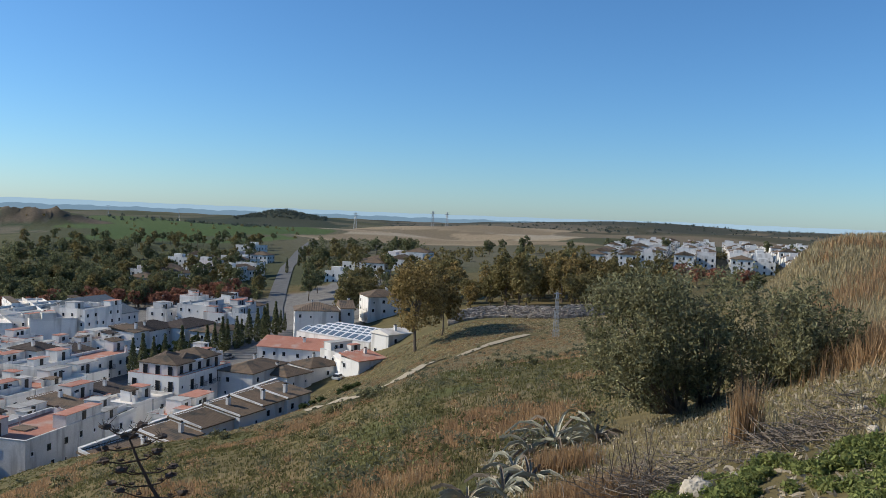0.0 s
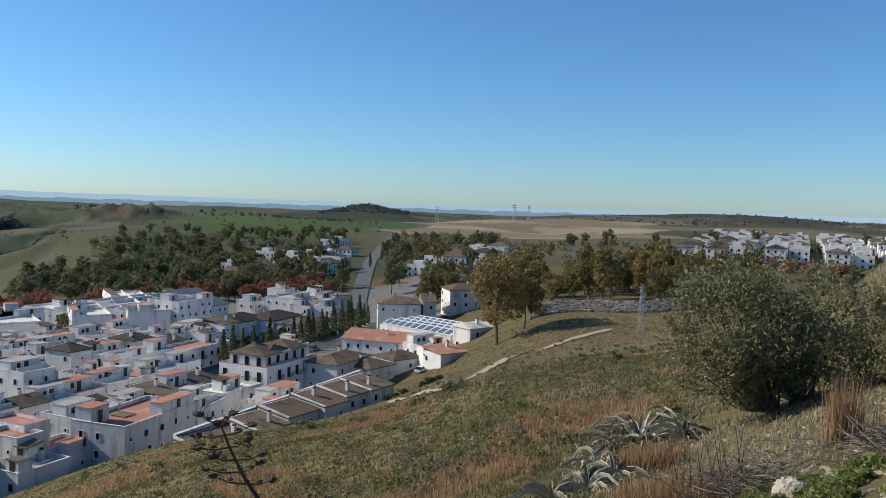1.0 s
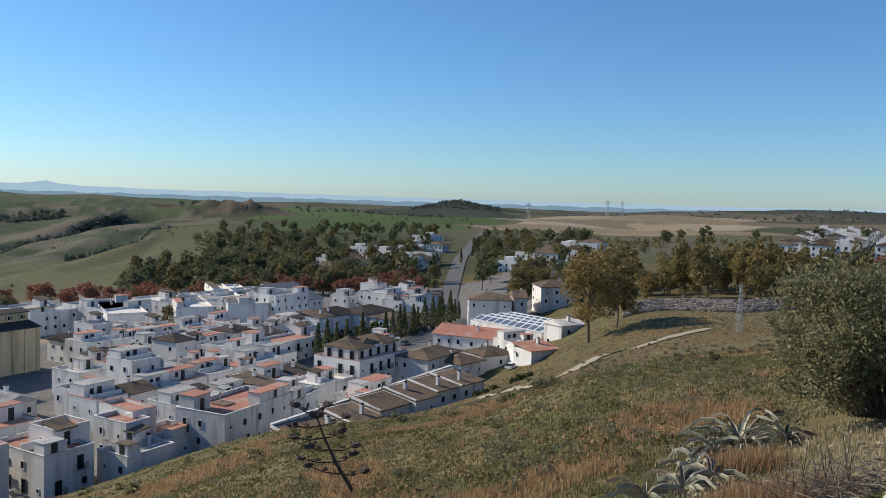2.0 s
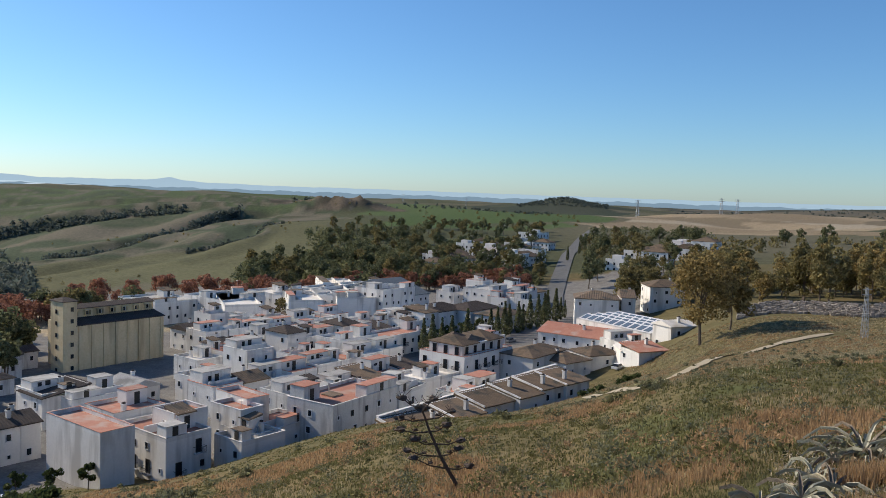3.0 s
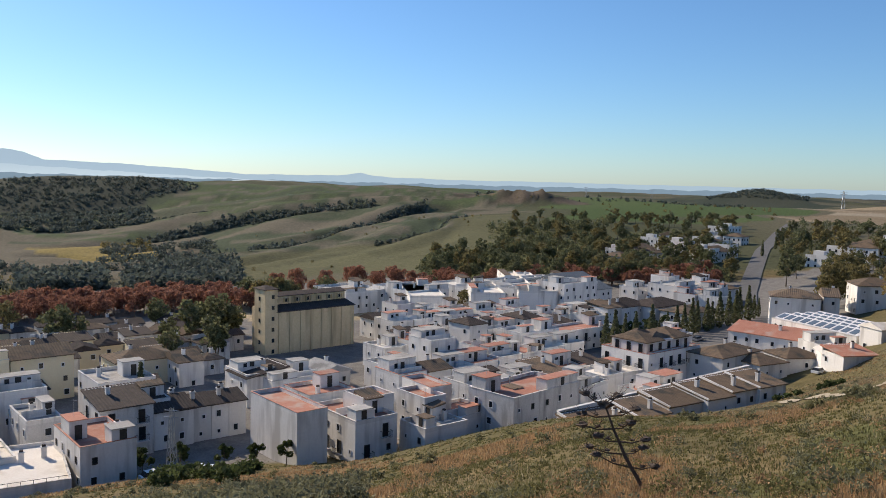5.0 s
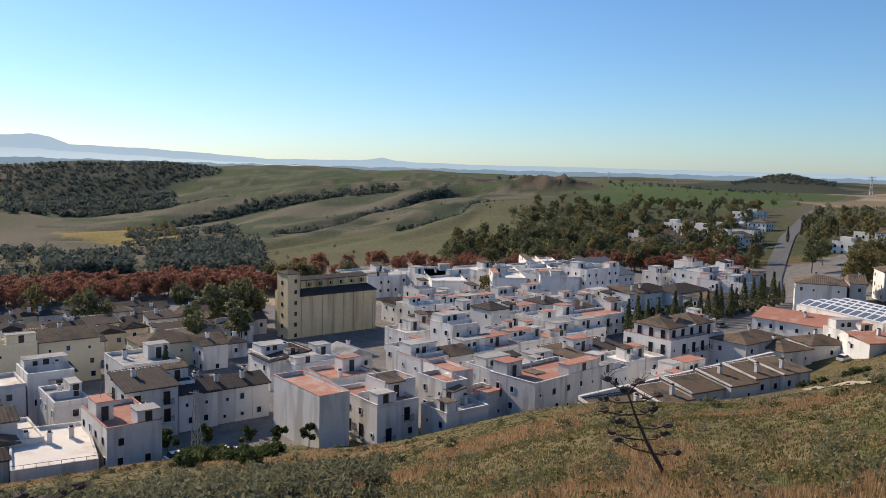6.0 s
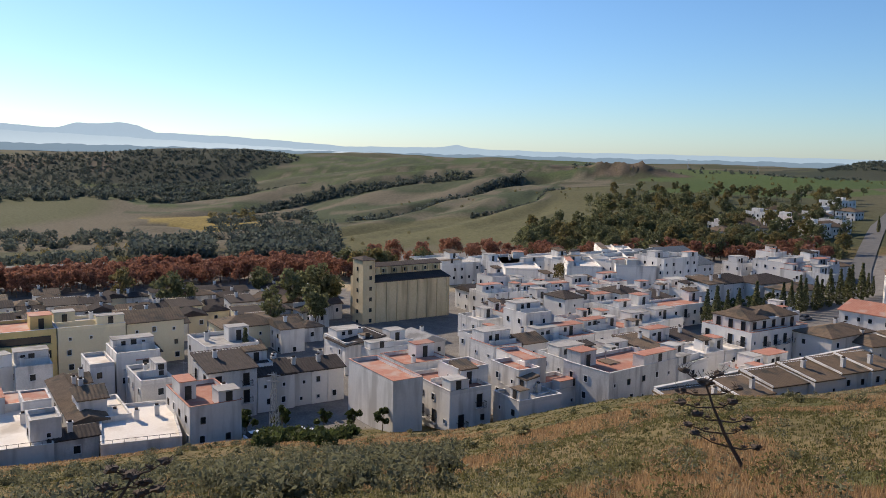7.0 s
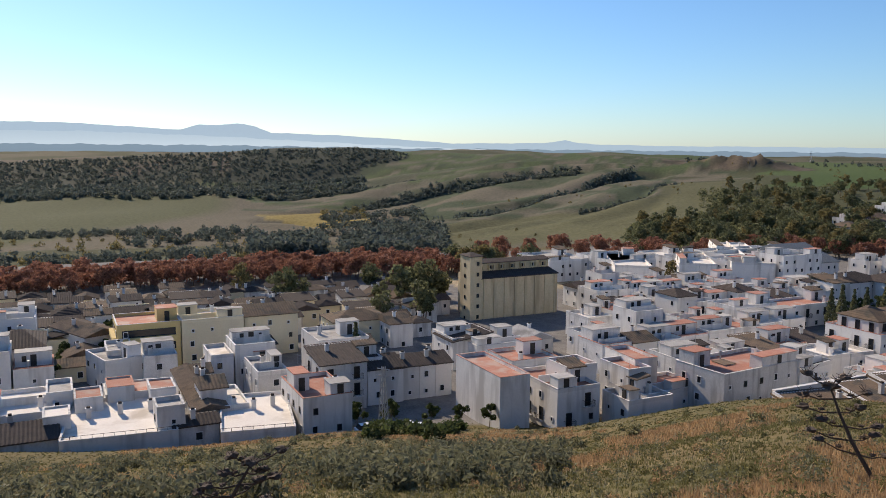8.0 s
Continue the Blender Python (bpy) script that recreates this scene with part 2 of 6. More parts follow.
def land_colours(x, y):
    """Bare colours of the soil and what grows close on it, field by field."""
    r, az = np.hypot(x, y), np.degrees(np.arctan2(-x, y))
    n1 = np.sin(x * 0.11 + 2 * np.sin(y * 0.05)) * np.sin(y * 0.13 + 1.7 * np.sin(x * 0.07))
    n2 = np.sin(x * 0.41 + 1.3 * np.sin(y * 0.33)) * np.sin(y * 0.37 + 1.1 * np.sin(x * 0.29))
    col = np.empty(x.shape + (3,))
    dry, green, rust = np.array((0.20, 0.145, 0.075)), np.array((0.108, 0.098, 0.045)), np.array((0.225, 0.14, 0.068))
    k = np.clip(0.35 + 0.3 * n1 + 0.25 * n2 - 0.25 * smooth(0, -9, az) * smooth(25, 9, r), 0, 1)[..., None]
    col[:] = green * (1 - k) + dry * k
    k = (0.6 * rusty(x, y))[..., None]
    col[:] = col * (1 - k) + rust * k
    k = (0.7 * fresh(x, y))[..., None]
    col[:] = col * (1 - k) + np.array((0.075, 0.09, 0.032)) * k
    k = (smooth(75, 125, r) * np.clip(0.75 + 0.35 * np.sin(x * 0.31 + 2 * np.sin(y * 0.13)) * np.sin(y * 0.21), 0, 1))[..., None]
    col[:] = col * (1 - k) + np.array((0.125, 0.108, 0.055)) * k
    town = np.array((0.20, 0.19, 0.175))
    hill = -1.62 - np.interp(az, TABLE, FALL_EASED) * r + EYE
    out = (relief(x, y) - hill > 1.2) | (r > 420)
    j1, j2 = np.sin(x * 0.021 + 1.7 * np.sin(y * 0.017)), np.sin(y * 0.027 + 1.9 * np.sin(x * 0.019))
    col[out & (az > np.interp(r, [130, 180, 230, 420], [24, 11, 6, 4])) & (r < 420 + 30 * j1)] = town
    az, r = az + 1.4 * j1 + 0.7 * j2, r * (1 + 0.05 * j2 + 0.03 * j1)

    def zone(mask, a, b, f=0.02, turn=0.6, sharp=1.0):
        w = np.clip(0.5 + sharp * np.sin((x * math.cos(turn) + y * math.sin(turn)) * f + 1.5 * np.sin((y * math.cos(turn) - x * math.sin(turn)) * f * 0.4)), 0, 1)[..., None]
        c = np.array(a) * (1 - w) + np.array(b) * w
        col[mask] = c[mask]

    far = r > 420
    zone(far, (0.08, 0.085, 0.047), (0.125, 0.115, 0.075), 0.013, 0.9, 0.8)
    zone(far & (az > 46) & (r > 560) & (r < 1150), (0.098, 0.105, 0.055), (0.135, 0.12, 0.085), 0.011, 1.2, 3)
    q = fold(az, r)
    band = np.floor(q * 3.4 + 0.25 * j1)
    stripe = np.clip(0.5 + 0.75 * np.sin(band * 2.4 + 1) + 0.2 * np.sin(q * 40), 0, 1)[..., None]
    hillside = (az > 26) & (az < 61) & (r > 480) & (r < 1900) & ((r > 900) | (az < 52)) & ((az < 50) | (q > 3.2))
    mix = np.array((0.058, 0.073, 0.042)) * (1 - stripe) + np.array((0.125, 0.112, 0.08)) * stripe
    mix = np.where(((q > 3.7) & (np.sin(q * 19) > -0.2))[..., None], np.array((0.07, 0.092, 0.042)), mix)
    mix = np.where(((q < 1.0) & (az < 48))[..., None], np.array((0.105, 0.103, 0.055)) * (0.92 + 0.12 * stripe), mix)
    edge = q * 3.4 + 0.25 * j1
    line = (np.exp(-((edge - np.round(edge)) / 0.07) ** 2) * 0.45 * (np.sin(band * 5.1 + az * 0.4) > -0.3))[..., None]
    mix = mix * (1 - line) + np.array((0.05, 0.056, 0.034)) * line
    for n in (1, 2, 3, 4, 5):
        line = np.exp(-((q - n) / 0.06) ** 2)[..., None] * 0.75
        mix = mix * (1 - line) + np.array((0.045, 0.052, 0.03)) * line
    col[hillside] = 1.2 * mix[hillside]
    zone((az > np.interp(r, [1200, 1260, 1335, 1394, 1518, 1600], [68, 64, 58, 53, 48.5, 50])) & (r > 1200) & (r < 2300), (0.046, 0.056, 0.042), (0.06, 0.068, 0.05), 0.03, 0.5, 0.7)
    zone((az > 61) & (r > 1480 + 40 * j1) & (r < 2300), (0.085, 0.082, 0.055), (0.125, 0.105, 0.075), 0.02, 0.5, 1.5)
    zone((az > 9.5) & (az < 24) & (r > 800) & (r < 1500), (0.078, 0.112, 0.042), (0.095, 0.125, 0.05), 0.01, 0.2, 0.7)
    zone((az > -9) & (az < 8.5) & (r > 760) & (r < 1800), (0.31, 0.245, 0.16), (0.235, 0.185, 0.12), 0.02, 0.5, 0.9)
    zone((az > -9) & (az < 8.5) & (r > 1000) & (r < 1100), (0.34, 0.29, 0.21), (0.20, 0.16, 0.105), 0.03, 0.5, 3)
    zone((az < -9) & (r > 900) & (r < 2400), (0.085, 0.08, 0.052), (0.17, 0.14, 0.095), 0.014, 0.4, 2.5)
    zone((az < 5) & (r > 2000) & (r < 4000), (0.07, 0.072, 0.055), (0.13, 0.115, 0.085), 0.008, 0.9, 2.0)
    zone((az > 7) & (az < 16) & (r > 1800) & (r < 3200), (0.05, 0.06, 0.042), (0.066, 0.072, 0.05), 0.02, 0.4, 1)
    zone((az > 23.4) & (az < 30.2) & (r > 1020) & (r < 1200), (0.15, 0.12, 0.085), (0.07, 0.064, 0.046), 0.11, 0.4, 1.5)
    zone((az > 53.2) & (az < 57.4) & (r > 745) & (r < 850), (0.30, 0.225, 0.075), (0.27, 0.21, 0.075), 0.02, 0.4, 1)
    zone((np.hypot(x + 205, y - 232) < 42), (0.42, 0.34, 0.22), (0.36, 0.30, 0.20), 0.06, 0.4, 1)
    return col


def mesh_object(name, verts, faces, materials, parent=None, label="", slots=None, flat=True):
    me = bpy.data.meshes.new(name)
    me.from_pydata(verts, [], faces)
    for m in materials if isinstance(materials, (list, tuple)) else [materials]:
        me.materials.append(m)
    if slots is not None:
        me.polygons.foreach_set("material_index", slots)
    if not flat:
        me.polygons.foreach_set("use_smooth", [True] * len(me.polygons))
    me.update()
    ob = new(name, me)
    if parent:
        ob.parent = parent
    if label:
        ob["label"] = label
    return ob


land = material("land", (0.60, 0.60, 0.60), (1.35, 1.35, 1.35), 0.35, 0.97, 0.08, fine=7.0)
ln, ll = land.node_tree.nodes, land.node_tree.links
attr = ln.new("ShaderNodeAttribute")
attr.attribute_name = "soil"
tint = ln.new("ShaderNodeMix")
tint.data_type, tint.blend_type = "RGBA", "MULTIPLY"
tint.inputs[0].default_value = 1.0
ll.new(ln["Principled BSDF"].inputs["Base Color"].links[0].from_socket, tint.inputs[7])
ll.new(attr.outputs["Color"], tint.inputs[6])
ll.new(tint.outputs[2], ln["Principled BSDF"].inputs["Base Color"])
ln["Principled BSDF"].inputs["Specular IOR Level"].default_value = 0.05

AZS = np.radians(np.concatenate([np.arange(-34, 82, 0.3), np.arange(82, 326, 4.0)]))
RS = np.concatenate([[0.0], np.geomspace(0.8, 4900, 430)])
na, nr = len(AZS), len(RS)
gx, gy = -np.sin(AZS)[None, :] * RS[:, None], np.cos(AZS)[None, :] * RS[:, None]
gz = relief(gx, gy)
verts = np.stack([gx, gy, gz], -1).reshape(-1, 3)
ia, ir = np.meshgrid(np.arange(na), np.arange(nr - 1))
quads = np.stack([ir * na + ia, ir * na + (ia + 1) % na, (ir + 1) * na + (ia + 1) % na, (ir + 1) * na + ia], -1).reshape(-1, 4)
ground = mesh_object("ground", verts.tolist(), quads[:, ::-1].tolist(), land, flat=False)
soil = ground.data.attributes.new("soil", "FLOAT_COLOR", "POINT")
soil.data.foreach_set("color", np.concatenate([land_colours(gx, gy).reshape(-1, 3), np.ones((na * nr, 1))], 1).ravel())
tagged(ground, "grassy hillside, white town's ground and farmland to the horizon", "ground", kind="structure")


def gz_at(x, y):
    return float(relief(x, y))


# far mountains, a backdrop with haze and mist put into its colours
def far_range(name, r, bearings, lifts, colour, glow, jag, label, foot):
    az = np.radians(np.linspace(-36, 84, 900))
    deg = np.degrees(az)
    top = np.interp(deg, bearings, lifts) + jag * (np.sin(deg * 1.9) + 0.6 * np.sin(deg * 4.3 + 1) + 0.4 * np.sin(deg * 9.1 + 2))
    z1 = np.tan(np.radians(top)) * r + EYE
    v = []
    for a, z in zip(az, z1):
        v += [(-math.sin(a) * r, math.cos(a) * r, -60.0), (-math.sin(a) * r, math.cos(a) * r, float(z)),
              (-math.sin(a) * (r + 80), math.cos(a) * (r + 80), -60.0)]
    f = []
    for i in range(len(az) - 1):
        f += [(3 * i, 3 * i + 3, 3 * i + 4, 3 * i + 1), (3 * i + 1, 3 * i + 4, 3 * i + 5, 3 * i + 2)]
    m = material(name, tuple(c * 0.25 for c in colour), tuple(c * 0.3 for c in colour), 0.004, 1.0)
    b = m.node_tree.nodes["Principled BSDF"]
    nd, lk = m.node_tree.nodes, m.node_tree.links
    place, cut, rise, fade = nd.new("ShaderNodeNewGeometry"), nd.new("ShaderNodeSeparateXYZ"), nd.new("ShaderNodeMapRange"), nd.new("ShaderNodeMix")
    # painted mist: paler foot fading upwards, shown by the strip's own glow
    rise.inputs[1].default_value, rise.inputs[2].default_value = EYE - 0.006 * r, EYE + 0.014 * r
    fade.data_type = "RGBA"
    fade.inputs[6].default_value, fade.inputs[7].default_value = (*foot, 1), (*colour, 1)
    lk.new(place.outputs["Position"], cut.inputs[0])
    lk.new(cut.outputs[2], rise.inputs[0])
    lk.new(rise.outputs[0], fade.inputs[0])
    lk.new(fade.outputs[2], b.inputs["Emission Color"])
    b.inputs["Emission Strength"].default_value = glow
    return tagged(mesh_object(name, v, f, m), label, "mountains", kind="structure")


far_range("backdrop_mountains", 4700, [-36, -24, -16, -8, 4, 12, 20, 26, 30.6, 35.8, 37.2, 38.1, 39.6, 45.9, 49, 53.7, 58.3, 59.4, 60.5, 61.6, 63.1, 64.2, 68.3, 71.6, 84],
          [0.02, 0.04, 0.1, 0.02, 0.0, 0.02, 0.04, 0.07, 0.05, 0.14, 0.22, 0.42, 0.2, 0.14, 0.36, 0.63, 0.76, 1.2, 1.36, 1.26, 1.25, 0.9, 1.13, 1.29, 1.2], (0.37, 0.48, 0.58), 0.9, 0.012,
          "mountain range far beyond the valley, painted hazy blue", (0.40, 0.52, 0.61))
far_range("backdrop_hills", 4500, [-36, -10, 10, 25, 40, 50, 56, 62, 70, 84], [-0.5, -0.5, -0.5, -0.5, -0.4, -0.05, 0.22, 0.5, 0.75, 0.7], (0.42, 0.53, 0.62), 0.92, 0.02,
          "hills before the mountains, painted pale with mist", (0.56, 0.67, 0.74))
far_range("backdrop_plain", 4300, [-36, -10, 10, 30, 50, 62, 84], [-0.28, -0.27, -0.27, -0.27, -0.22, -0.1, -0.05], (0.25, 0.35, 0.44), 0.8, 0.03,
          "distant plain below the mountains, painted hazy blue", (0.24, 0.33, 0.41))

# lake beyond the hills, part of the backdrop: upright strip, sky's reflection painted as glow
lake = far_range("backdrop_lake", 4250, [-36, 41.4, 42.2, 43, 46, 46.8, 47.6, 84], [-2, -2, -0.34, -0.27, -0.25, -0.32, -2, -2], (0.70, 0.79, 0.85), 0.95, 0.004,
                 "pale lake strip beyond the hills, its shine a painted glow", (0.70, 0.79, 0.85))
tagged(lake, category="lake")


# ---- parts kit ----
class Kit:
    """Collects the faces of one part."""

    def __init__(self):
        self.v, self.f, self.s = [], [], []

    def face(self, pts, slot=0):
        n = len(self.v)
        self.v += [tuple(p) for p in pts]
        self.f.append(tuple(range(n, n + len(pts))))
        self.s.append(slot)

    def box(self, x0, y0, z0, x1, y1, z1, slot=0, bottom=True):
        n = len(self.v)
        self.v += [(x0, y0, z0), (x1, y0, z0), (x1, y1, z0), (x0, y1, z0), (x0, y0, z1), (x1, y0, z1), (x1, y1, z1), (x0, y1, z1)]
        fs = [(0, 1, 5, 4), (1, 2, 6, 5), (2, 3, 7, 6), (3, 0, 4, 7), (4, 5, 6, 7)] + ([(3, 2, 1, 0)] if bottom else [])
        self.f += [tuple(n + i for i in q) for q in fs]
        self.s += [slot] * len(fs)
        return self

    def prism(self, x0, y0, x1, y1, r0, r1, sides, z0, z1=None, slot=0):
        """A round or many-sided bar from (x0, y0, z0) up to (x1, y1, z1)."""
        n = len(self.v)
        z1 = z0 if z1 is None else z1
        for x, y, z, r in ((x0, y0, z0, r0), (x1, y1, z1, r1)):
            self.v += [(x + r * math.cos(2 * math.pi * i / sides), y + r * math.sin(2 * math.pi * i / sides), z) for i in range(sides)]
        for i in range(sides):
            j = (i + 1) % sides
            self.f.append((n + i, n + j, n + sides + j, n + sides + i))
        self.f.append(tuple(n + sides + i for i in range(sides)))
        self.s += [slot] * (sides + 1)
        return self

    def bar(self, p, q, r, slot=0, r2=None, sides=4):
        p, q = Vector(p), Vector(q)
        m = (q - p).to_track_quat("Z", "Y").to_matrix()
        n = len(self.v)
        for c, rr in ((p, r), (q, r if r2 is None else r2)):
            self.v += [tuple(c + m @ Vector((rr * math.cos(2 * math.pi * i / sides), rr * math.sin(2 * math.pi * i / sides), 0))) for i in range(sides)]
        for i in range(sides):
            j = (i + 1) % sides
            self.f.append((n + i, n + j, n + sides + j, n + sides + i))
        self.f.append(tuple(n + sides + i for i in range(sides)))
        self.s += [slot] * (sides + 1)
        return self

    def mesh(self, name, materials):
        me = bpy.data.meshes.new(name)
        me.from_pydata(self.v, [], self.f)
        for m in materials if isinstance(materials, (list, tuple)) else [materials]:
            me.materials.append(m)
        me.polygons.foreach_set("material_index", self.s)
        me.update()
        return me

    def part(self, name, materials, parent=None, label="", at=None):
        ob = new(name, self.mesh(name, materials))
        ob.parent = parent
        if at is not None:
            ob.matrix_basis = at
        if label:
            ob["label"] = label
        return ob


def shared(name, mesh, parent, at, label=""):
    ob = new(name, mesh)
    ob.parent, ob.matrix_basis = parent, at
    if label:
        ob["label"] = label
    return ob


def window_mesh(w, h, deep=0.09, frame_mat=ROLLER):
    """A moulded surround with its pane set back, one piece."""
    k, b = Kit(), 0.1
    rings = [[(-w / 2 - o, -d, -o * 1.4), (w / 2 + o, -d, -o * 1.4), (w / 2 + o, -d, h + o), (-w / 2 - o, -d, h + o)] for o, d in ((b, 0.0), (b, deep), (0, deep), (0, 0.012))]
    k.v = [p for r in rings for p in r]
    for i in range(3):
        for j in range(4):
            q = (j + 1) % 4
            k.f.append((4 * i + j, 4 * i + q, 4 * i + 4 + q, 4 * i + 4 + j))
            k.s.append(0)
    k.f.append((12, 13, 14, 15))
    k.s.append(1)
    return k.mesh("window", [frame_mat, GLASS])


WINDOWS = [window_mesh(0.75, 1.05), window_mesh(0.9, 1.1), window_mesh(0.55, 0.8, frame_mat=FRAME_DARK), window_mesh(0.5, 0.6)]
TALL = window_mesh(0.9, 2.05, frame_mat=FRAME_DARK)
DOOR = Kit().box(-0.5, -0.05, 0, 0.5, 0, 2.1).box(-0.4, -0.075, 0.15, 0.4, -0.05, 1.0).box(-0.4, -0.075, 1.1, 0.4, -0.05, 2.0).mesh("door", FRAME_DARK)


SLAB = Kit().box(-0.95, -0.8, -0.15, 0.95, 0, 0).mesh("balcony", WHITE)
rail = Kit()
for q in range(13):
    rail.box(-0.95 + 1.9 * q / 12 - 0.015, -0.79, 0, -0.95 + 1.9 * q / 12 + 0.015, -0.76, 0.95)
rail.box(-0.97, -0.8, 0.95, 0.97, -0.75, 1.0).box(-0.97, -0.75, 0.95, -0.92, 0, 1.0).box(0.92, -0.75, 0.95, 0.97, 0, 1.0)
RAILING = rail.mesh("railing", IRON)
CHIMNEY = Kit().box(-0.35, -0.3, 0, 0.35, 0.3, 1.5).box(-0.45, -0.4, 1.5, 0.45, 0.4, 1.62).box(-0.25, -0.2, 1.62, 0.25, 0.2, 1.9, 1).mesh("chimney", [WHITE, TILE_DARK])
TANK = Kit().prism(0, 0, 0, 0, 0.5, 0.5, 10, 0, 1.1).prism(0, 0, 0, 0, 0.5, 0.15, 10, 1.1, 1.3).mesh("water_tank", STEEL)
VENT = Kit().prism(0, 0, 0, 0, 0.12, 0.12, 6, 0, 1.3).prism(0, 0, 0, 0, 0.24, 0.24, 6, 1.3, 1.55).mesh("vent_pipe", STEEL)


def aerial_mesh():
    k = Kit().bar((0, 0, 0), (0, 0, 2.6), 0.025)
    for i in range(5):
        k.bar((-0.5 + 0.06 * i, 0.25 * i - 0.5, 2.4), (0.5 - 0.06 * i, 0.25 * i - 0.5, 2.4), 0.012)
    return k.bar((0, -0.6, 2.4), (0, 0.6, 2.4), 0.015).mesh("aerial", STEEL)


AERIAL = aerial_mesh()
PLOTS = []  # footprints taken, along the street grid
GRID = radians(72)
rnd = random.Random(5)


def grid_uv(x, y):
    return x * math.cos(GRID) + y * math.sin(GRID), -x * math.sin(GRID) + y * math.cos(GRID)


def tile_roof(k, w, d, z, rise, kind, over=0.35, turn=False):
    """A roof of tiles laid in rolls from eave to ridge, with its edge closed below."""
    x0, x1, y0, y1 = -over, w + over, -over, d + over
    if turn:  # ridge along y
        x0, x1, y0, y1 = y0, y1, x0, x1
    swap = (lambda x, y, q: (y, x, q)) if turn else (lambda x, y, q: (x, y, q))
    mid = (y0 + y1) / 2
    n = max(6, 2 * int((x1 - x0) / 0.55))
    inset = min((y1 - y0) / 2, (x1 - x0) * 0.42) if kind == "hip" else 0
    cols = []
    for i in range(n + 1):
        x = x0 + (x1 - x0) * i / n
        c = 0.0 if i % 2 == 0 else 0.09
        t = 1.0 if not inset else min(1.0, max(0.02, (x - x0) / inset), max(0.02, (x1 - x) / inset))
        if kind == "shed":
            line = [(y0, z - 0.16), (y0, z + c), (y1, z + rise + c), (y1, z + rise - 0.3)]
        else:
            line = [(y0, z - 0.16), (y0, z + c), (y0 + (mid - y0) * t, z + rise * t + c), (y1 + (mid - y1) * t, z + rise * t + c), (y1, z + c), (y1, z - 0.16)]
        cols.append([swap(x, y, q) for y, q in line])
    m = len(cols[0])
    s = len(k.v)
    for c in cols:
        k.v += c
    for i in range(n):
        for j in range(m - 1):
            q = (s + i * m + j, s + (i + 1) * m + j, s + (i + 1) * m + j + 1, s + i * m + j + 1)
            k.f.append(q[::-1] if turn else q)
            k.s.append(0)
    k.f.append(tuple(s + j for j in range(m)))
    k.f.append(tuple(s + n * m + j for j in range(m))[::-1])
    k.s += [0, 0]


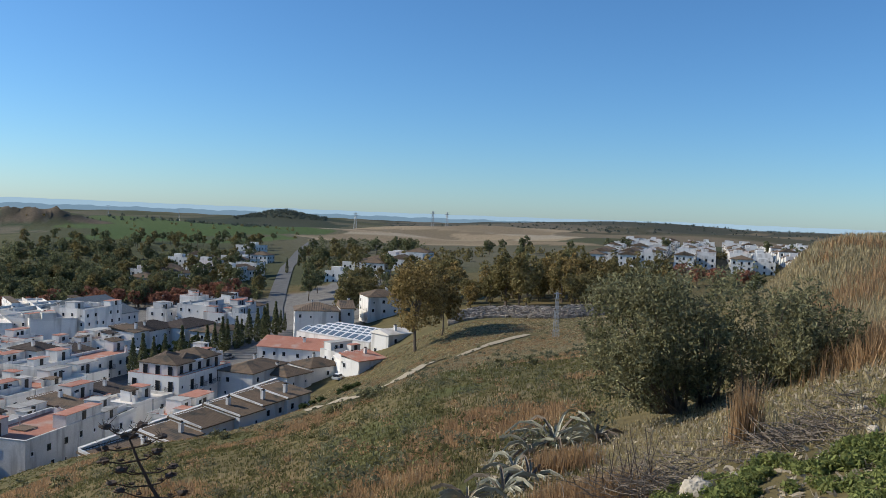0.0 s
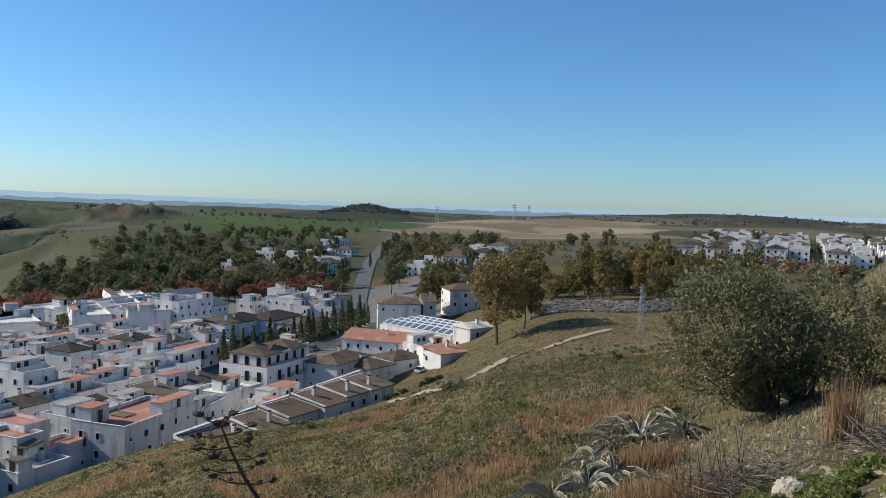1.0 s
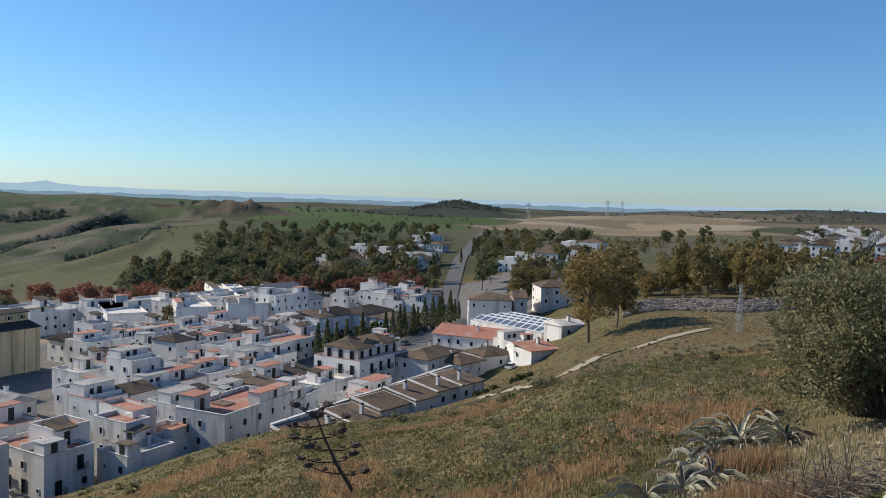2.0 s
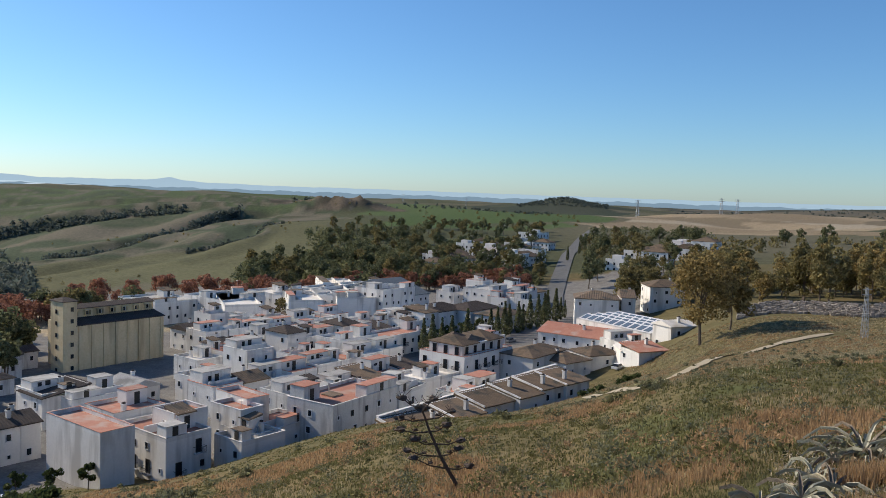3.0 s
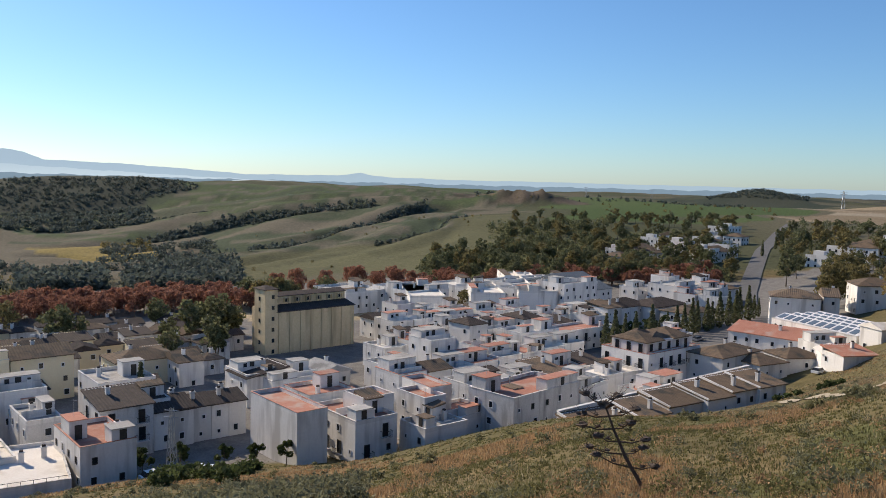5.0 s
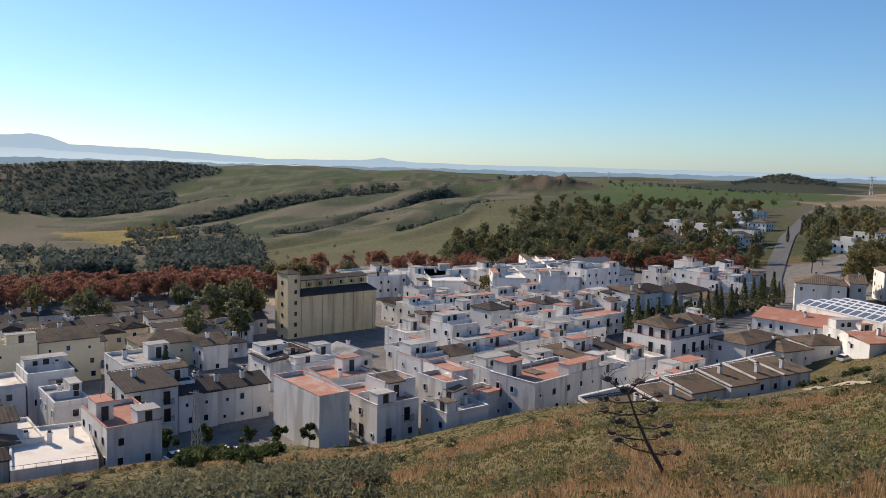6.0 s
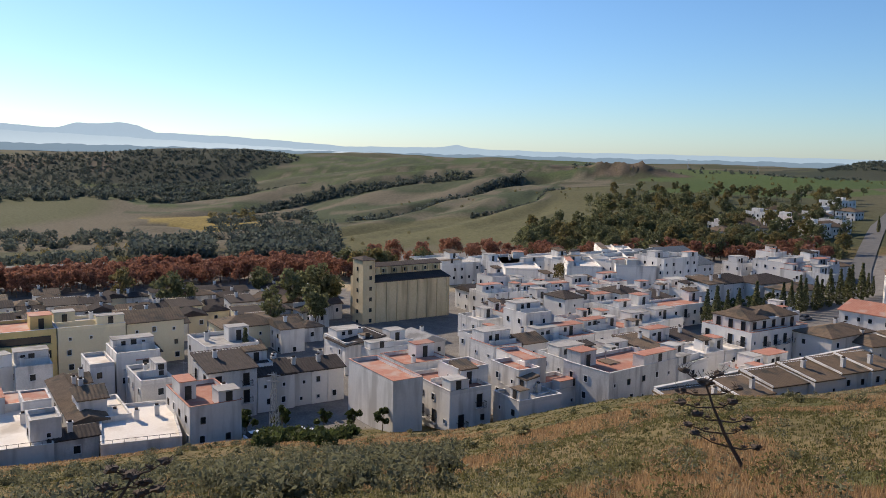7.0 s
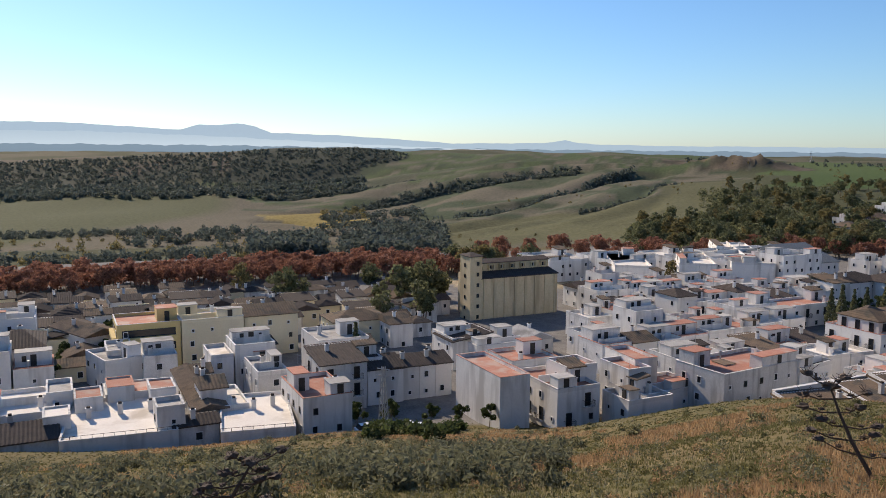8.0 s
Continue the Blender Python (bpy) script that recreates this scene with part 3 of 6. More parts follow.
def house(ax, ay, rot, w, d, top, roof="deck", tile=TILE_BROWN, deck=TERRACE_GREY, floors=2, wall=WHITE, label="", turn=False,
          rails=False, par=0.65, balconies=False, blank=False, bands=False, clutter=True, group="", upper=0.0):
    """A town house: front from (ax, ay) along rot, depth behind it, wall top at height top."""
    at = pose(ax, ay, 0, 0, 0, rot)
    base = min(gz_at(*(at @ Vector((i * w, j * d, 0))).xy) for i in (0, 1) for j in (0, 1))
    low = min(base, top - 3.0 * floors) - 0.6
    root = new("house")
    root.matrix_basis = pose(ax, ay, low, 0, 0, rot)
    tagged(root, label or "white house", "house", group)
    u, v = grid_uv(*(at @ Vector((w / 2, d / 2, 0))).xy)
    PLOTS.append((u, v, w / 2, d / 2) if abs(rot - 72) < 25 else (u, v, d / 2, w / 2))
    h = top - low
    body = Kit().box(0, 0, 0, w, d, h - (par if roof == "deck" else 0))
    if roof in ("gable", "hip", "shed"):
        rise = d * (0.16 if roof == "shed" else 0.17) if not turn else w * 0.2
        if roof == "gable":
            if turn:
                body.face([(0, 0, h), (w, 0, h), (w / 2, 0, h + rise)])
                body.face([(w, d, h), (0, d, h), (w / 2, d, h + rise)])
            else:
                body.face([(0, d, h), (0, 0, h), (0, d / 2, h + rise)])
                body.face([(w, 0, h), (w, d, h), (w, d / 2, h + rise)])
        if roof == "shed":
            body.box(0, d - 0.3, h - 0.05, w, d, h + rise)
        body.part("wall", wall, root)
        k = Kit()
        tile_roof(k, w, d, h + 0.02, rise, roof, turn=turn)
        k.part("roof", tile, root)
        if clutter:
            shared("chimney", CHIMNEY, root, pose(w * rnd.uniform(0.2, 0.8), d * rnd.choice((0.3, 0.65)), h + rise * 0.4))
    else:
        body.part("wall", wall, root)
        z = h - par
        Kit().box(0.2, 0.2, z + 0.004, w - 0.2, d - 0.2, z + 0.06).part("terrace_floor", deck, root)
        p = Kit().box(0, 0, z, w, 0.2, h).box(0, d - 0.2, z, w, d, h).box(0, 0.2, z, 0.2, d - 0.2, h).box(w - 0.2, 0.2, z, w, d - 0.2, h)
        p.part("parapet", wall, root)
        c = Kit().box(-0.05, -0.05, h, w + 0.05, 0.25, h + 0.06).box(-0.05, d - 0.25, h, w + 0.05, d + 0.05, h + 0.06)
        c.box(-0.05, 0.25, h, 0.25, d - 0.25, h + 0.06).box(w - 0.25, 0.25, h, w + 0.05, d - 0.25, h + 0.06)
        c.part("coping", TERRA if deck == TERRA and rnd.random() < 0.6 else WHITE2, root)
        if clutter and w > 5 and d > 6:
            full = w < 9 and rnd.random() < 0.3
            sw, sd = (w - 0.4, d * rnd.uniform(0.3, 0.5)) if full else (min(4.0, w * rnd.uniform(0.3, 0.55)), min(4.2, d * rnd.uniform(0.25, 0.45)))
            sx, sy = 0.2 if full else rnd.choice((0.2, w - sw - 0.2)), rnd.uniform(d * 0.25, d - sd - 0.2)
            tall = rnd.uniform(2.2, 2.8)
            room = Kit().box(sx, sy, z + 0.05, sx + sw, sy + sd, z + tall).part("stair_room", wall, root)
            rr = rnd.random()
            k = Kit().box(sx - 0.1, sy - 0.1, z + tall, sx + sw + 0.1, sy + sd + 0.1, z + tall + 0.12)
            if rr < 0.3 and not full:
                k = Kit()
                tile_roof(k, sw, sd, z + tall + 0.02, sd * 0.2, "shed", 0.2)
                k.part("room_roof", TILE_BROWN if rr < 0.15 else TILE_DARK, room, at=pose(sx, sy, 0))
            else:
                k.part("room_roof", TERRA if rr > (0.5 if deck == TERRA else 0.75) else TERRACE_GREY, room)
            if full:
                shared("window", WINDOWS[2], room, pose(sx + sw * 0.25, sy, z + 1.1))
            shared("door", DOOR, room, pose(sx + sw / 2, sy, z + 0.06))
            shared("chimney", CHIMNEY, root, pose(rnd.uniform(0.6, w - 0.6), rnd.uniform(0.8, d - 0.8), z + 0.06))
            if rnd.random() < 0.5:
                shared("vent_pipe", VENT, root, pose(rnd.uniform(0.6, w - 0.6), rnd.uniform(0.8, d - 0.8), z + 0.06))
            if rnd.random() < 0.4:
                shared("aerial", AERIAL, root, pose(sx + sw / 2, sy + sd / 2, z + tall + 0.1, 0, 0, rnd.uniform(0, 90)))
            if rnd.random() < 0.45 and d - sd > 4.5:  # a lower wash house at the other end
                bw, bd, bh = w * rnd.uniform(0.3, 0.6), rnd.uniform(1.8, 3.0), rnd.uniform(1.7, 2.3)
                bx, by = (0.2, w - bw - 0.2)[sx < w * 0.3], 0.2 if sy > bd + 0.6 else d - bd - 0.2
                if by < sy - bd or by > sy + sd:
                    wash = Kit().box(bx, by, z + 0.05, bx + bw, by + bd, z + bh).part("wash_house", wall, root)
                    Kit().box(bx - 0.12, by - 0.12, z + bh, bx + bw + 0.12, by + bd + 0.12, z + bh + 0.1).part("wash_house_roof", rnd.choice((TERRA, TERRA, TILE_BROWN, TERRACE_GREY)), wash)
                    shared("door", DOOR, wash, pose(bx + bw * 0.5, by, z + 0.06))
            if rnd.random() < 0.5:  # a low party wall across the terrace
                yy = rnd.uniform(d * 0.15, d * 0.5)
                Kit().box(0.2, yy, z + 0.05, w - 0.2, yy + 0.2, z + 1.3).part("party_wall", wall, root)
            if rnd.random() < 0.12:
                shared("water_tank", TANK, root, pose(w * 0.5, d * 0.3, z + 0.06))
        if rails:
            k = Kit()
            n = int(w / 1.4)
            for i in range(n + 1):
                k.box(w * i / n - 0.03, 0.08, h, w * i / n + 0.03, 0.14, h + 0.55)
            k.box(0, 0.09, h + 0.5, w, 0.13, h + 0.55)
            k.part("railing", IRON, root)
            for i in range(3):
                shared("chimney", CHIMNEY, root, pose(w * (0.2 + 0.28 * i), d * rnd.uniform(0.3, 0.7), z + 0.06))
    if upper:  # a set-back top floor under small tiled roofs
        ux, uy, uw, ud, uz = 1.6, 1.8, w - 3.2, d - 3.4, h - par + 0.06
        Kit().box(ux, uy, uz, ux + uw, uy + ud, uz + upper).part("top_floor", wall, root)
        for x0, x1 in ((0, 0.38), (0.62, 1.0)):
            k = Kit()
            tile_roof(k, uw * (x1 - x0), ud, uz + upper + 0.02, ud * 0.17, "hip", 0.3)
            k.part("roof", tile, root, at=pose(ux + uw * x0, uy, 0))
        for i in range(int(uw / 2.8)):
            shared("tall_window", TALL, root, pose(ux + uw * (i + 0.5) / int(uw / 2.8), uy, uz + 0.1))
        for i in range(int(ud / 3)):
            shared("tall_window", TALL, root, pose(ux, uy + ud * (1 - (i + 0.5) / int(ud / 3)), uz + 0.1, 0, 0, -90))
    # openings on the two sides that face the slope
    if blank:
        return root
    for length, base_m in ((w, Matrix()), (d, pose(0, d, 0, 0, 0, -90))):
        n = max(1, int(length / 3.2))
        for fl in range(floors):
            zf = h - (par if roof == "deck" else 0.25) - 2.95 * (fl + 1)
            if zf < 0.2:
                continue
            for i in range(n):
                if rnd.random() < 0.2:
                    continue
                x = length * (i + 0.5) / n + rnd.uniform(-0.5, 0.5)
                if balconies and rnd.random() < 0.6:
                    shared("tall_window", TALL, root, base_m @ pose(x, 0, zf + 0.25))
                    shared("railing", RAILING, shared("balcony", SLAB, root, base_m @ pose(x, 0, zf + 0.2)), Matrix())
                else:
                    shared("window", rnd.choice(WINDOWS), root, base_m @ pose(x, 0, zf + 0.95))
        if bands:
            for fl in range(floors):
                zf = h - 0.9 - 2.95 * (fl + 1)
                Kit().box(length * 0.08, -0.9, zf + 0.1, length * 0.92, 0, zf + 1.1).part("balcony", OCHRE, root, at=base_m)
                Kit().box(length * 0.08, -0.06, zf + 1.1, length * 0.92, 0.0, zf + 2.6).part("loggia", GLASS, root, at=base_m)
    return root


# ---- town: houses that stand out ----
house(-113.6, 35.7, 66.0, 15.6, 19.0, 7.5, roof="deck", deck=TERRACE_PALE, floors=1, rails=True, par=0.5, clutter=False, blank=True, label="low white block with a broad pale roof terrace")
house(-102.6, 54.0, 62.0, 10.6, 18.0, 7.3, roof="deck", deck=TERRACE_PALE, floors=1, rails=True, par=0.5, clutter=False, blank=True, label="low white block with a pale sunlit roof terrace")
house(-112.4, 58.0, 72.0, 5.6, 11.0, 7.7, roof="deck", deck=TERRACE_PALE, floors=1, par=0.5, clutter=False, blank=True, label="white block with a bare pale terrace")
# next two sheds: their shade is put in as the darker render
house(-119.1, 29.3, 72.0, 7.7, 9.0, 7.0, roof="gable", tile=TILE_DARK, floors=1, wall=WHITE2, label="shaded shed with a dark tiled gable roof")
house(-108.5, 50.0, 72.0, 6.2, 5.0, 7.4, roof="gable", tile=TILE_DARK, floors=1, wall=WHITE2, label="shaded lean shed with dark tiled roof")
house(-129.2, 28.4, 72.0, 11.4, 14.0, 8.2, roof="deck", deck=TERRACE_PALE, floors=2, label="white house with a glaring pale terrace")
house(-120.1, 35.8, 72.0, 3.6, 5.0, 9.2, roof="deck", deck=TERRACE_PALE, floors=1, clutter=False, blank=True, par=0.25, label="white cubic stair room on the terraces")
house(-109.6, 47.9, 72.0, 3.9, 5.0, 10.6, roof="deck", deck=TERRACE_GREY, floors=1, label="white stair room with a dark door")
house(-125.5, 42.1, 72.0, 4.0, 6.0, 9.3, roof="deck", deck=TERRA, floors=2, clutter=False, blank=True, par=0.25, label="white house with a terracotta roof deck")
house(-127.1, 47.7, 72.0, 4.0, 6.0, 9.6, roof="deck", deck=TERRA, floors=2, clutter=False, blank=True, par=0.25, label="white block with a pinkish terracotta top")
house(-122.4, 52.6, 72.0, 3.9, 6.0, 9.4, roof="deck", deck=TERRA, floors=2, clutter=False, blank=True, par=0.25, label="small white house with terracotta top and chimneys")
house(-128.0, 47.7, 72.0, 7.8, 7.0, 8.2, roof="deck", deck=TERRA, floors=2, clutter=False, blank=True, par=0.25, label="white house with a low red terrace")
house(-130.8, 39.7, 72.0, 3.8, 8.0, 9.5, roof="deck", deck=TERRACE_GREY, floors=2, label="white flat-roofed house among the terraces")
house(-115.8, 57.9, 72.0, 3.9, 7.0, 9.8, roof="gable", tile=TILE_BROWN, floors=2, label="white house with a small brown tiled roof")
house(-99.7, 66.0, 72.0, 7.7, 13.0, 10.4, roof="deck", deck=TERRA, floors=3, label="three-storey white house with a terracotta roof terrace")
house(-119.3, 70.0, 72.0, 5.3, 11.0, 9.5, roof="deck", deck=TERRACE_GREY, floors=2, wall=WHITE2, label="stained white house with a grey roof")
house(-161.1, 39.8, 72.0, 9.0, 13.0, 10.4, roof="hip", tile=TILE_DARK, floors=3, balconies=True, label="white corner house with arcade and dark roof edge")
house(-194.2, 46.1, 72.0, 11.1, 14.0, 9.5, roof="deck", deck=TERRACE_GREY, floors=3, label="white building behind a green netted scaffold")
house(-188.7, 59.0, 6.4, 16.1, 8.0, 7.5, roof="gable", tile=TILE_BROWN, floors=2, label="terraced white houses under brown tile roofs")
house(-177.0, 60.6, 72.0, 5.6, 8.0, 7.5, roof="hip", tile=TILE_BROWN, floors=2, label="white house with hipped brown roof")
house(-158.1, 55.5, -2.1, 10.8, 9.0, 8.5, roof="deck", deck=TERRACE_GREY, floors=2, label="white flat-roofed house by the avenue")
house(-152.6, 57.5, 72.0, 4.7, 9.0, 9.0, roof="deck", deck=TERRACE_GREY, floors=2, label="white house with raised parapets")
house(-161.0, 62.8, 72.0, 12.3, 12.0, 11.7, roof="deck", deck=TERRA, floors=3, wall=OCHRE, bands=True, label="ochre apartment block with dark balcony bands")
house(-156.9, 74.6, 72.0, 12.7, 11.0, 11.7, roof="deck", deck=TERRACE_GREY, floors=3, wall=CREAM, label="cream apartment block with brown flat roof")
house(-154.7, 87.9, 72.0, 11.7, 10.0, 11.0, roof="gable", tile=TILE_BROWN, floors=3, wall=CREAM, label="cream block with low brown tile roof")
house(-137.4, 63.2, -18.0, 25.4, 5.0, 7.5, roof="gable", tile=TILE_BROWN, floors=2, label="white house with a steep brown tile roof")
house(-130.5, 64.3, 72.0, 2.8, 6.0, 8.0, roof="gable", tile=TILE_BROWN, floors=2, label="white house with a dark brown roof")
house(-134.8, 69.5, 72.0, 4.1, 9.0, 9.5, roof="deck", deck=TERRACE_PALE, floors=2, label="white house with three dark windows")
house(-133.3, 73.6, 72.0, 7.5, 9.0, 11.0, roof="deck", deck=TERRACE_GREY, floors=2, label="white house with a recessed top floor")
house(-132.3, 74.7, 72.0, 5.3, 9.0, 8.0, roof="deck", deck=TERRACE_GREY, floors=2, label="white courtyard house with bare walls")
house(-126.0, 87.1, 72.0, 10.2, 12.0, 11.0, roof="deck", deck=TERRACE_GREY, floors=3, label="long white house with flat roof and parapets")
house(-114.4, 83.6, 72.0, 8.0, 8.0, 10.0, roof="deck", deck=TERRA, floors=2, label="white house with terracotta patches on top")
house(-112.7, 78.3, 72.0, 8.4, 9.0, 10.5, roof="shed", tile=TILE_DARK, floors=3, balconies=True, wall=WHITE2, label="grey-white house with dark tiled lean roof and balcony")
house(-110.7, 86.9, 72.0, 6.7, 9.0, 8.5, roof="gable", tile=TILE_DARK, floors=2, label="white house with a dark gabled roof")
house(-109.0, 93.8, 72.0, 3.2, 8.0, 8.2, roof="gable", tile=TILE_DARK, floors=2, label="row house under dark steep tiles")
house(-107.9, 96.7, 72.0, 3.2, 8.0, 8.2, roof="gable", tile=TILE_DARK, floors=2, label="row house under dark steep tiles")
house(-106.8, 99.7, 72.0, 3.2, 8.0, 8.2, roof="gable", tile=TILE_DARK, floors=2, label="row house under dark steep tiles")
house(-109.8, 90.7, 72.0, 3.1, 8.0, 8.2, roof="gable", tile=TILE_DARK, floors=2, label="row house under dark steep tiles")
house(-125.6, 116.8, -18.0, 8.9, 9.0, 8.0, roof="shed", tile=TILE_DARK, floors=2, label="white house with a dark sloping roof")
house(-112.4, 116.2, 72.0, 11.7, 10.0, 7.7, roof="deck", deck=TILE_DARK, floors=2, label="long low white house with a dark flat roof")
house(-117.8, 114.6, 72.0, 6.6, 10.0, 8.5, roof="deck", deck=TERRACE_GREY, floors=2, label="white house with cluttered flat roof")
house(-114.2, 133.2, 72.0, 7.3, 9.0, 5.8, roof="gable", tile=TERRACE_GREY, floors=1, turn=True, label="small white barn with a gable front")
house(-149.9, 108.0, 72.0, 13.9, 10.0, 7.5, roof="hip", tile=TILE_BROWN, floors=2, wall=CREAM, label="cream houses with arched windows and brown roof")
house(-140.0, 116.5, 72.0, 5.6, 10.0, 7.5, roof="gable", tile=TILE_BROWN, floors=2, label="white house with brown gabled roof")
house(-99.4, 97.6, -18.0, 15.7, 5.5, 11.7, roof="deck", deck=TERRA, floors=3, blank=True, label="tall white party wall house with terracotta terrace")
house(-85.1, 93.4, 72.0, 4.3, 10.0, 10.8, roof="deck", deck=TERRA, floors=2, label="white house with red terrace floor")
house(-78.5, 99.7, 72.0, 8.2, 13.0, 9.7, roof="deck", deck=TERRA, floors=3, balconies=True, label="white corner house with tall dark windows and balconies")
house(-92.8, 104.9, 72.0, 9.4, 9.0, 10.5, roof="deck", deck=TERRA, floors=2, label="white house with terracotta tiled terrace")
house(-81.3, 105.2, 72.0, 6.3, 6.0, 11.8, roof="deck", deck=TERRA, floors=2, label="white house with a pink terrace rim")
house(-77.0, 109.7, -18.0, 6.9, 9.0, 8.0, roof="deck", deck=TERRACE_GREY, floors=1, label="low white annexe beside the slope")
house(-85.5, 122.3, -22.0, 9.4, 4.6, 11.6, roof="deck", deck=TERRA, floors=3, blank=True, label="tall blank white stair tower house")
house(-74.9, 114.0, 72.0, 4.7, 8.0, 11.0, roof="deck", deck=TERRA, floors=2, label="white house with terracotta flat roof")
house(-71.2, 113.4, 76.0, 13.6, 9.0, 7.6, roof="deck", deck=TERRA, floors=2, label="white house with railings and a red terrace")
house(-74.4, 131.0, -18.0, 9.7, 9.0, 9.5, roof="deck", deck=TERRACE_GREY, floors=2, wall=WHITE2, label="grey-white house with terraces")
house(-61.6, 121.2, 77.0, 18.4, 10.5, 11.6, roof="deck", deck=TERRA, floors=3, wall=WHITE2, label="large stained white house with red roof decks")
house(-57.9, 141.4, 82.0, 10.6, 9.0, 9.6, roof="deck", deck=TILE_DARK, floors=2, label="white house with two rows of dark windows")
house(-66.1, 177.6, -18.0, 11.0, 12.0, 11.4, roof="deck", deck=TERRA, tile=TILE_BROWN, floors=3, balconies=True, clutter=False, upper=2.7, label="four-sided white apartment house with brown roofs")
house(-54.9, 171.7, 72.0, 19.6, 13.0, 11.4, roof="deck", deck=TERRA, tile=TILE_BROWN, floors=3, balconies=True, clutter=False, upper=2.7, label="white apartment house with dark balconies and brown roof")
house(-50.5, 196.9, -18.0, 9.7, 8.0, 9.0, roof="hip", tile=TILE_BROWN, floors=2, label="white house with shallow brown roof")
house(-41.8, 182.5, 72.0, 15.8, 9.0, 10.5, roof="hip", tile=TILE_BROWN, floors=2, label="white house with weathered hipped roof")
house(-35.0, 187.5, 60.0, 9.0, 9.0, 9.0, roof="hip", tile=TILE_BROWN, floors=2, label="white house with grey-brown hipped roof")
house(-31.0, 196.8, 45.0, 9.7, 9.0, 9.5, roof="hip", tile=TILE_BROWN, floors=2, label="white house with brown roof and small windows")
house(-46.4, 259.2, 12.0, 13.9, 12.0, 15.6, roof="hip", tile=TILE_BROWN, floors=3, label="white apartment block with hipped clay roof")
house(-32.5, 265.5, 14.0, 4.4, 12.0, 16.1, roof="gable", tile=TILE_BROWN, floors=3, label="white apartment wing with clay roof")
house(-24.4, 273.2, 20.0, 11.5, 12.0, 19.4, roof="hip", tile=TILE_BROWN, floors=3, label="white apartment block with clay roof by the trees")
house(-49.5, 221.0, -14.0, 19.5, 12.5, 10.4, roof="gable", tile=TERRA, floors=1, label="market hall with a red tiled roof")
house(-25.7, 208.1, 45.0, 7.4, 8.0, 11.5, roof="deck", deck=TERRACE_GREY, floors=1, label="low white workshop by the hall")
house(-18.9, 191.9, 45.0, 8.6, 7.0, 12.5, roof="shed", tile=TERRA, floors=1, label="white shed with a red sheet roof")
house(-13.3, 211.5, 45.0, 8.0, 7.0, 16.0, roof="gable", tile=TERRACE_PALE, floors=2, label="white building with small windows beside the tree")
house(-131.2, 259.3, 72.0, 32.7, 12.0, 9.8, roof="deck", deck=TERRACE_GREY, floors=3, label="long white apartment terrace with sunlit flank")
house(-116.4, 265.9, 72.0, 17.9, 14.0, 12.5, roof="deck", deck=TERRACE_GREY, floors=3, label="tall white apartment house with parapets")
house(-115.8, 280.2, 72.0, 17.6, 30.0, 8.5, roof="gable", tile=SHEET, floors=1, label="hall with a dark grey sheet roof")
house(-85.4, 299.7, 72.0, 24.7, 14.0, 11.0, roof="deck", deck=TERRACE_GREY, floors=3, label="white apartment house with stained flat roof")
house(-90.1, 247.7, 72.0, 17.9, 12.0, 8.7, roof="hip", tile=TILE_DARK, floors=2, label="white house with long row of windows under dark roof")
house(-80.8, 257.6, 72.0, 17.5, 12.0, 8.7, roof="hip", tile=TILE_DARK, floors=2, label="white house with dark hipped roof")
house(-69.7, 254.1, 72.0, 15.0, 10.0, 8.2, roof="hip", tile=TILE_BROWN, floors=2, label="white house with brown roof by the cypresses")
house(-88.2, 202.1, 72.0, 21.3, 9.0, 8.0, roof="deck", deck=TERRA, floors=2, balconies=True, label="white terrace houses along the avenue")
house(-92.7, 185.6, 72.0, 14.2, 9.0, 9.5, roof="deck", deck=TERRACE_GREY, floors=2, label="white house with terraces and parapets")
house(-178.1, 220.0, 72.0, 17.3, 22.0, 8.5, roof="deck", deck=TERRACE_GREY, floors=3, label="white apartment block with cluttered roof terraces")
house(-159.3, 231.1, 72.0, 18.2, 22.0, 9.5, roof="deck", deck=TERRACE_GREY, floors=3, label="white apartment block with brown roof edges")
house(-147.8, 253.3, 72.0, 13.3, 22.0, 9.5, roof="deck", deck=TERRACE_PALE, floors=3, label="white apartment block with brown tiled roof")
house(-138.6, 272.0, 72.0, 32.2, 18.0, 10.0, roof="deck", deck=TERRACE_GREY, floors=3, label="white apartment block with roof parapets")
house(-41.7, 236.5, -37.5, 28.5, 17.0, 12.6, roof="deck", deck=ROLLER, floors=1, par=0.3, clutter=False, label="white hall with a roof of dark skylights")
house(-23.5, 196.5, 20.0, 6.3, 8.0, 11.5, roof="gable", tile=TERRACE_PALE, floors=1, turn=True, label="white shed with a pale gable front")
house(-165.3, 305.9, -54.2, 60.5, 14.0, 9.8, roof="deck", deck=TERRACE_PALE, floors=3, label="long white apartment house with a sunlit window front")
house(-175.7, 248.5, -48.5, 34.6, 12.0, 9.5, roof="deck", deck=TERRACE_PALE, floors=3, label="white apartment house with a sunlit side")
house(-161.6, 270.2, -53.2, 33.3, 12.0, 9.5, roof="deck", deck=TERRACE_PALE, floors=3, label="white apartment house with sunlit flank and parapets")

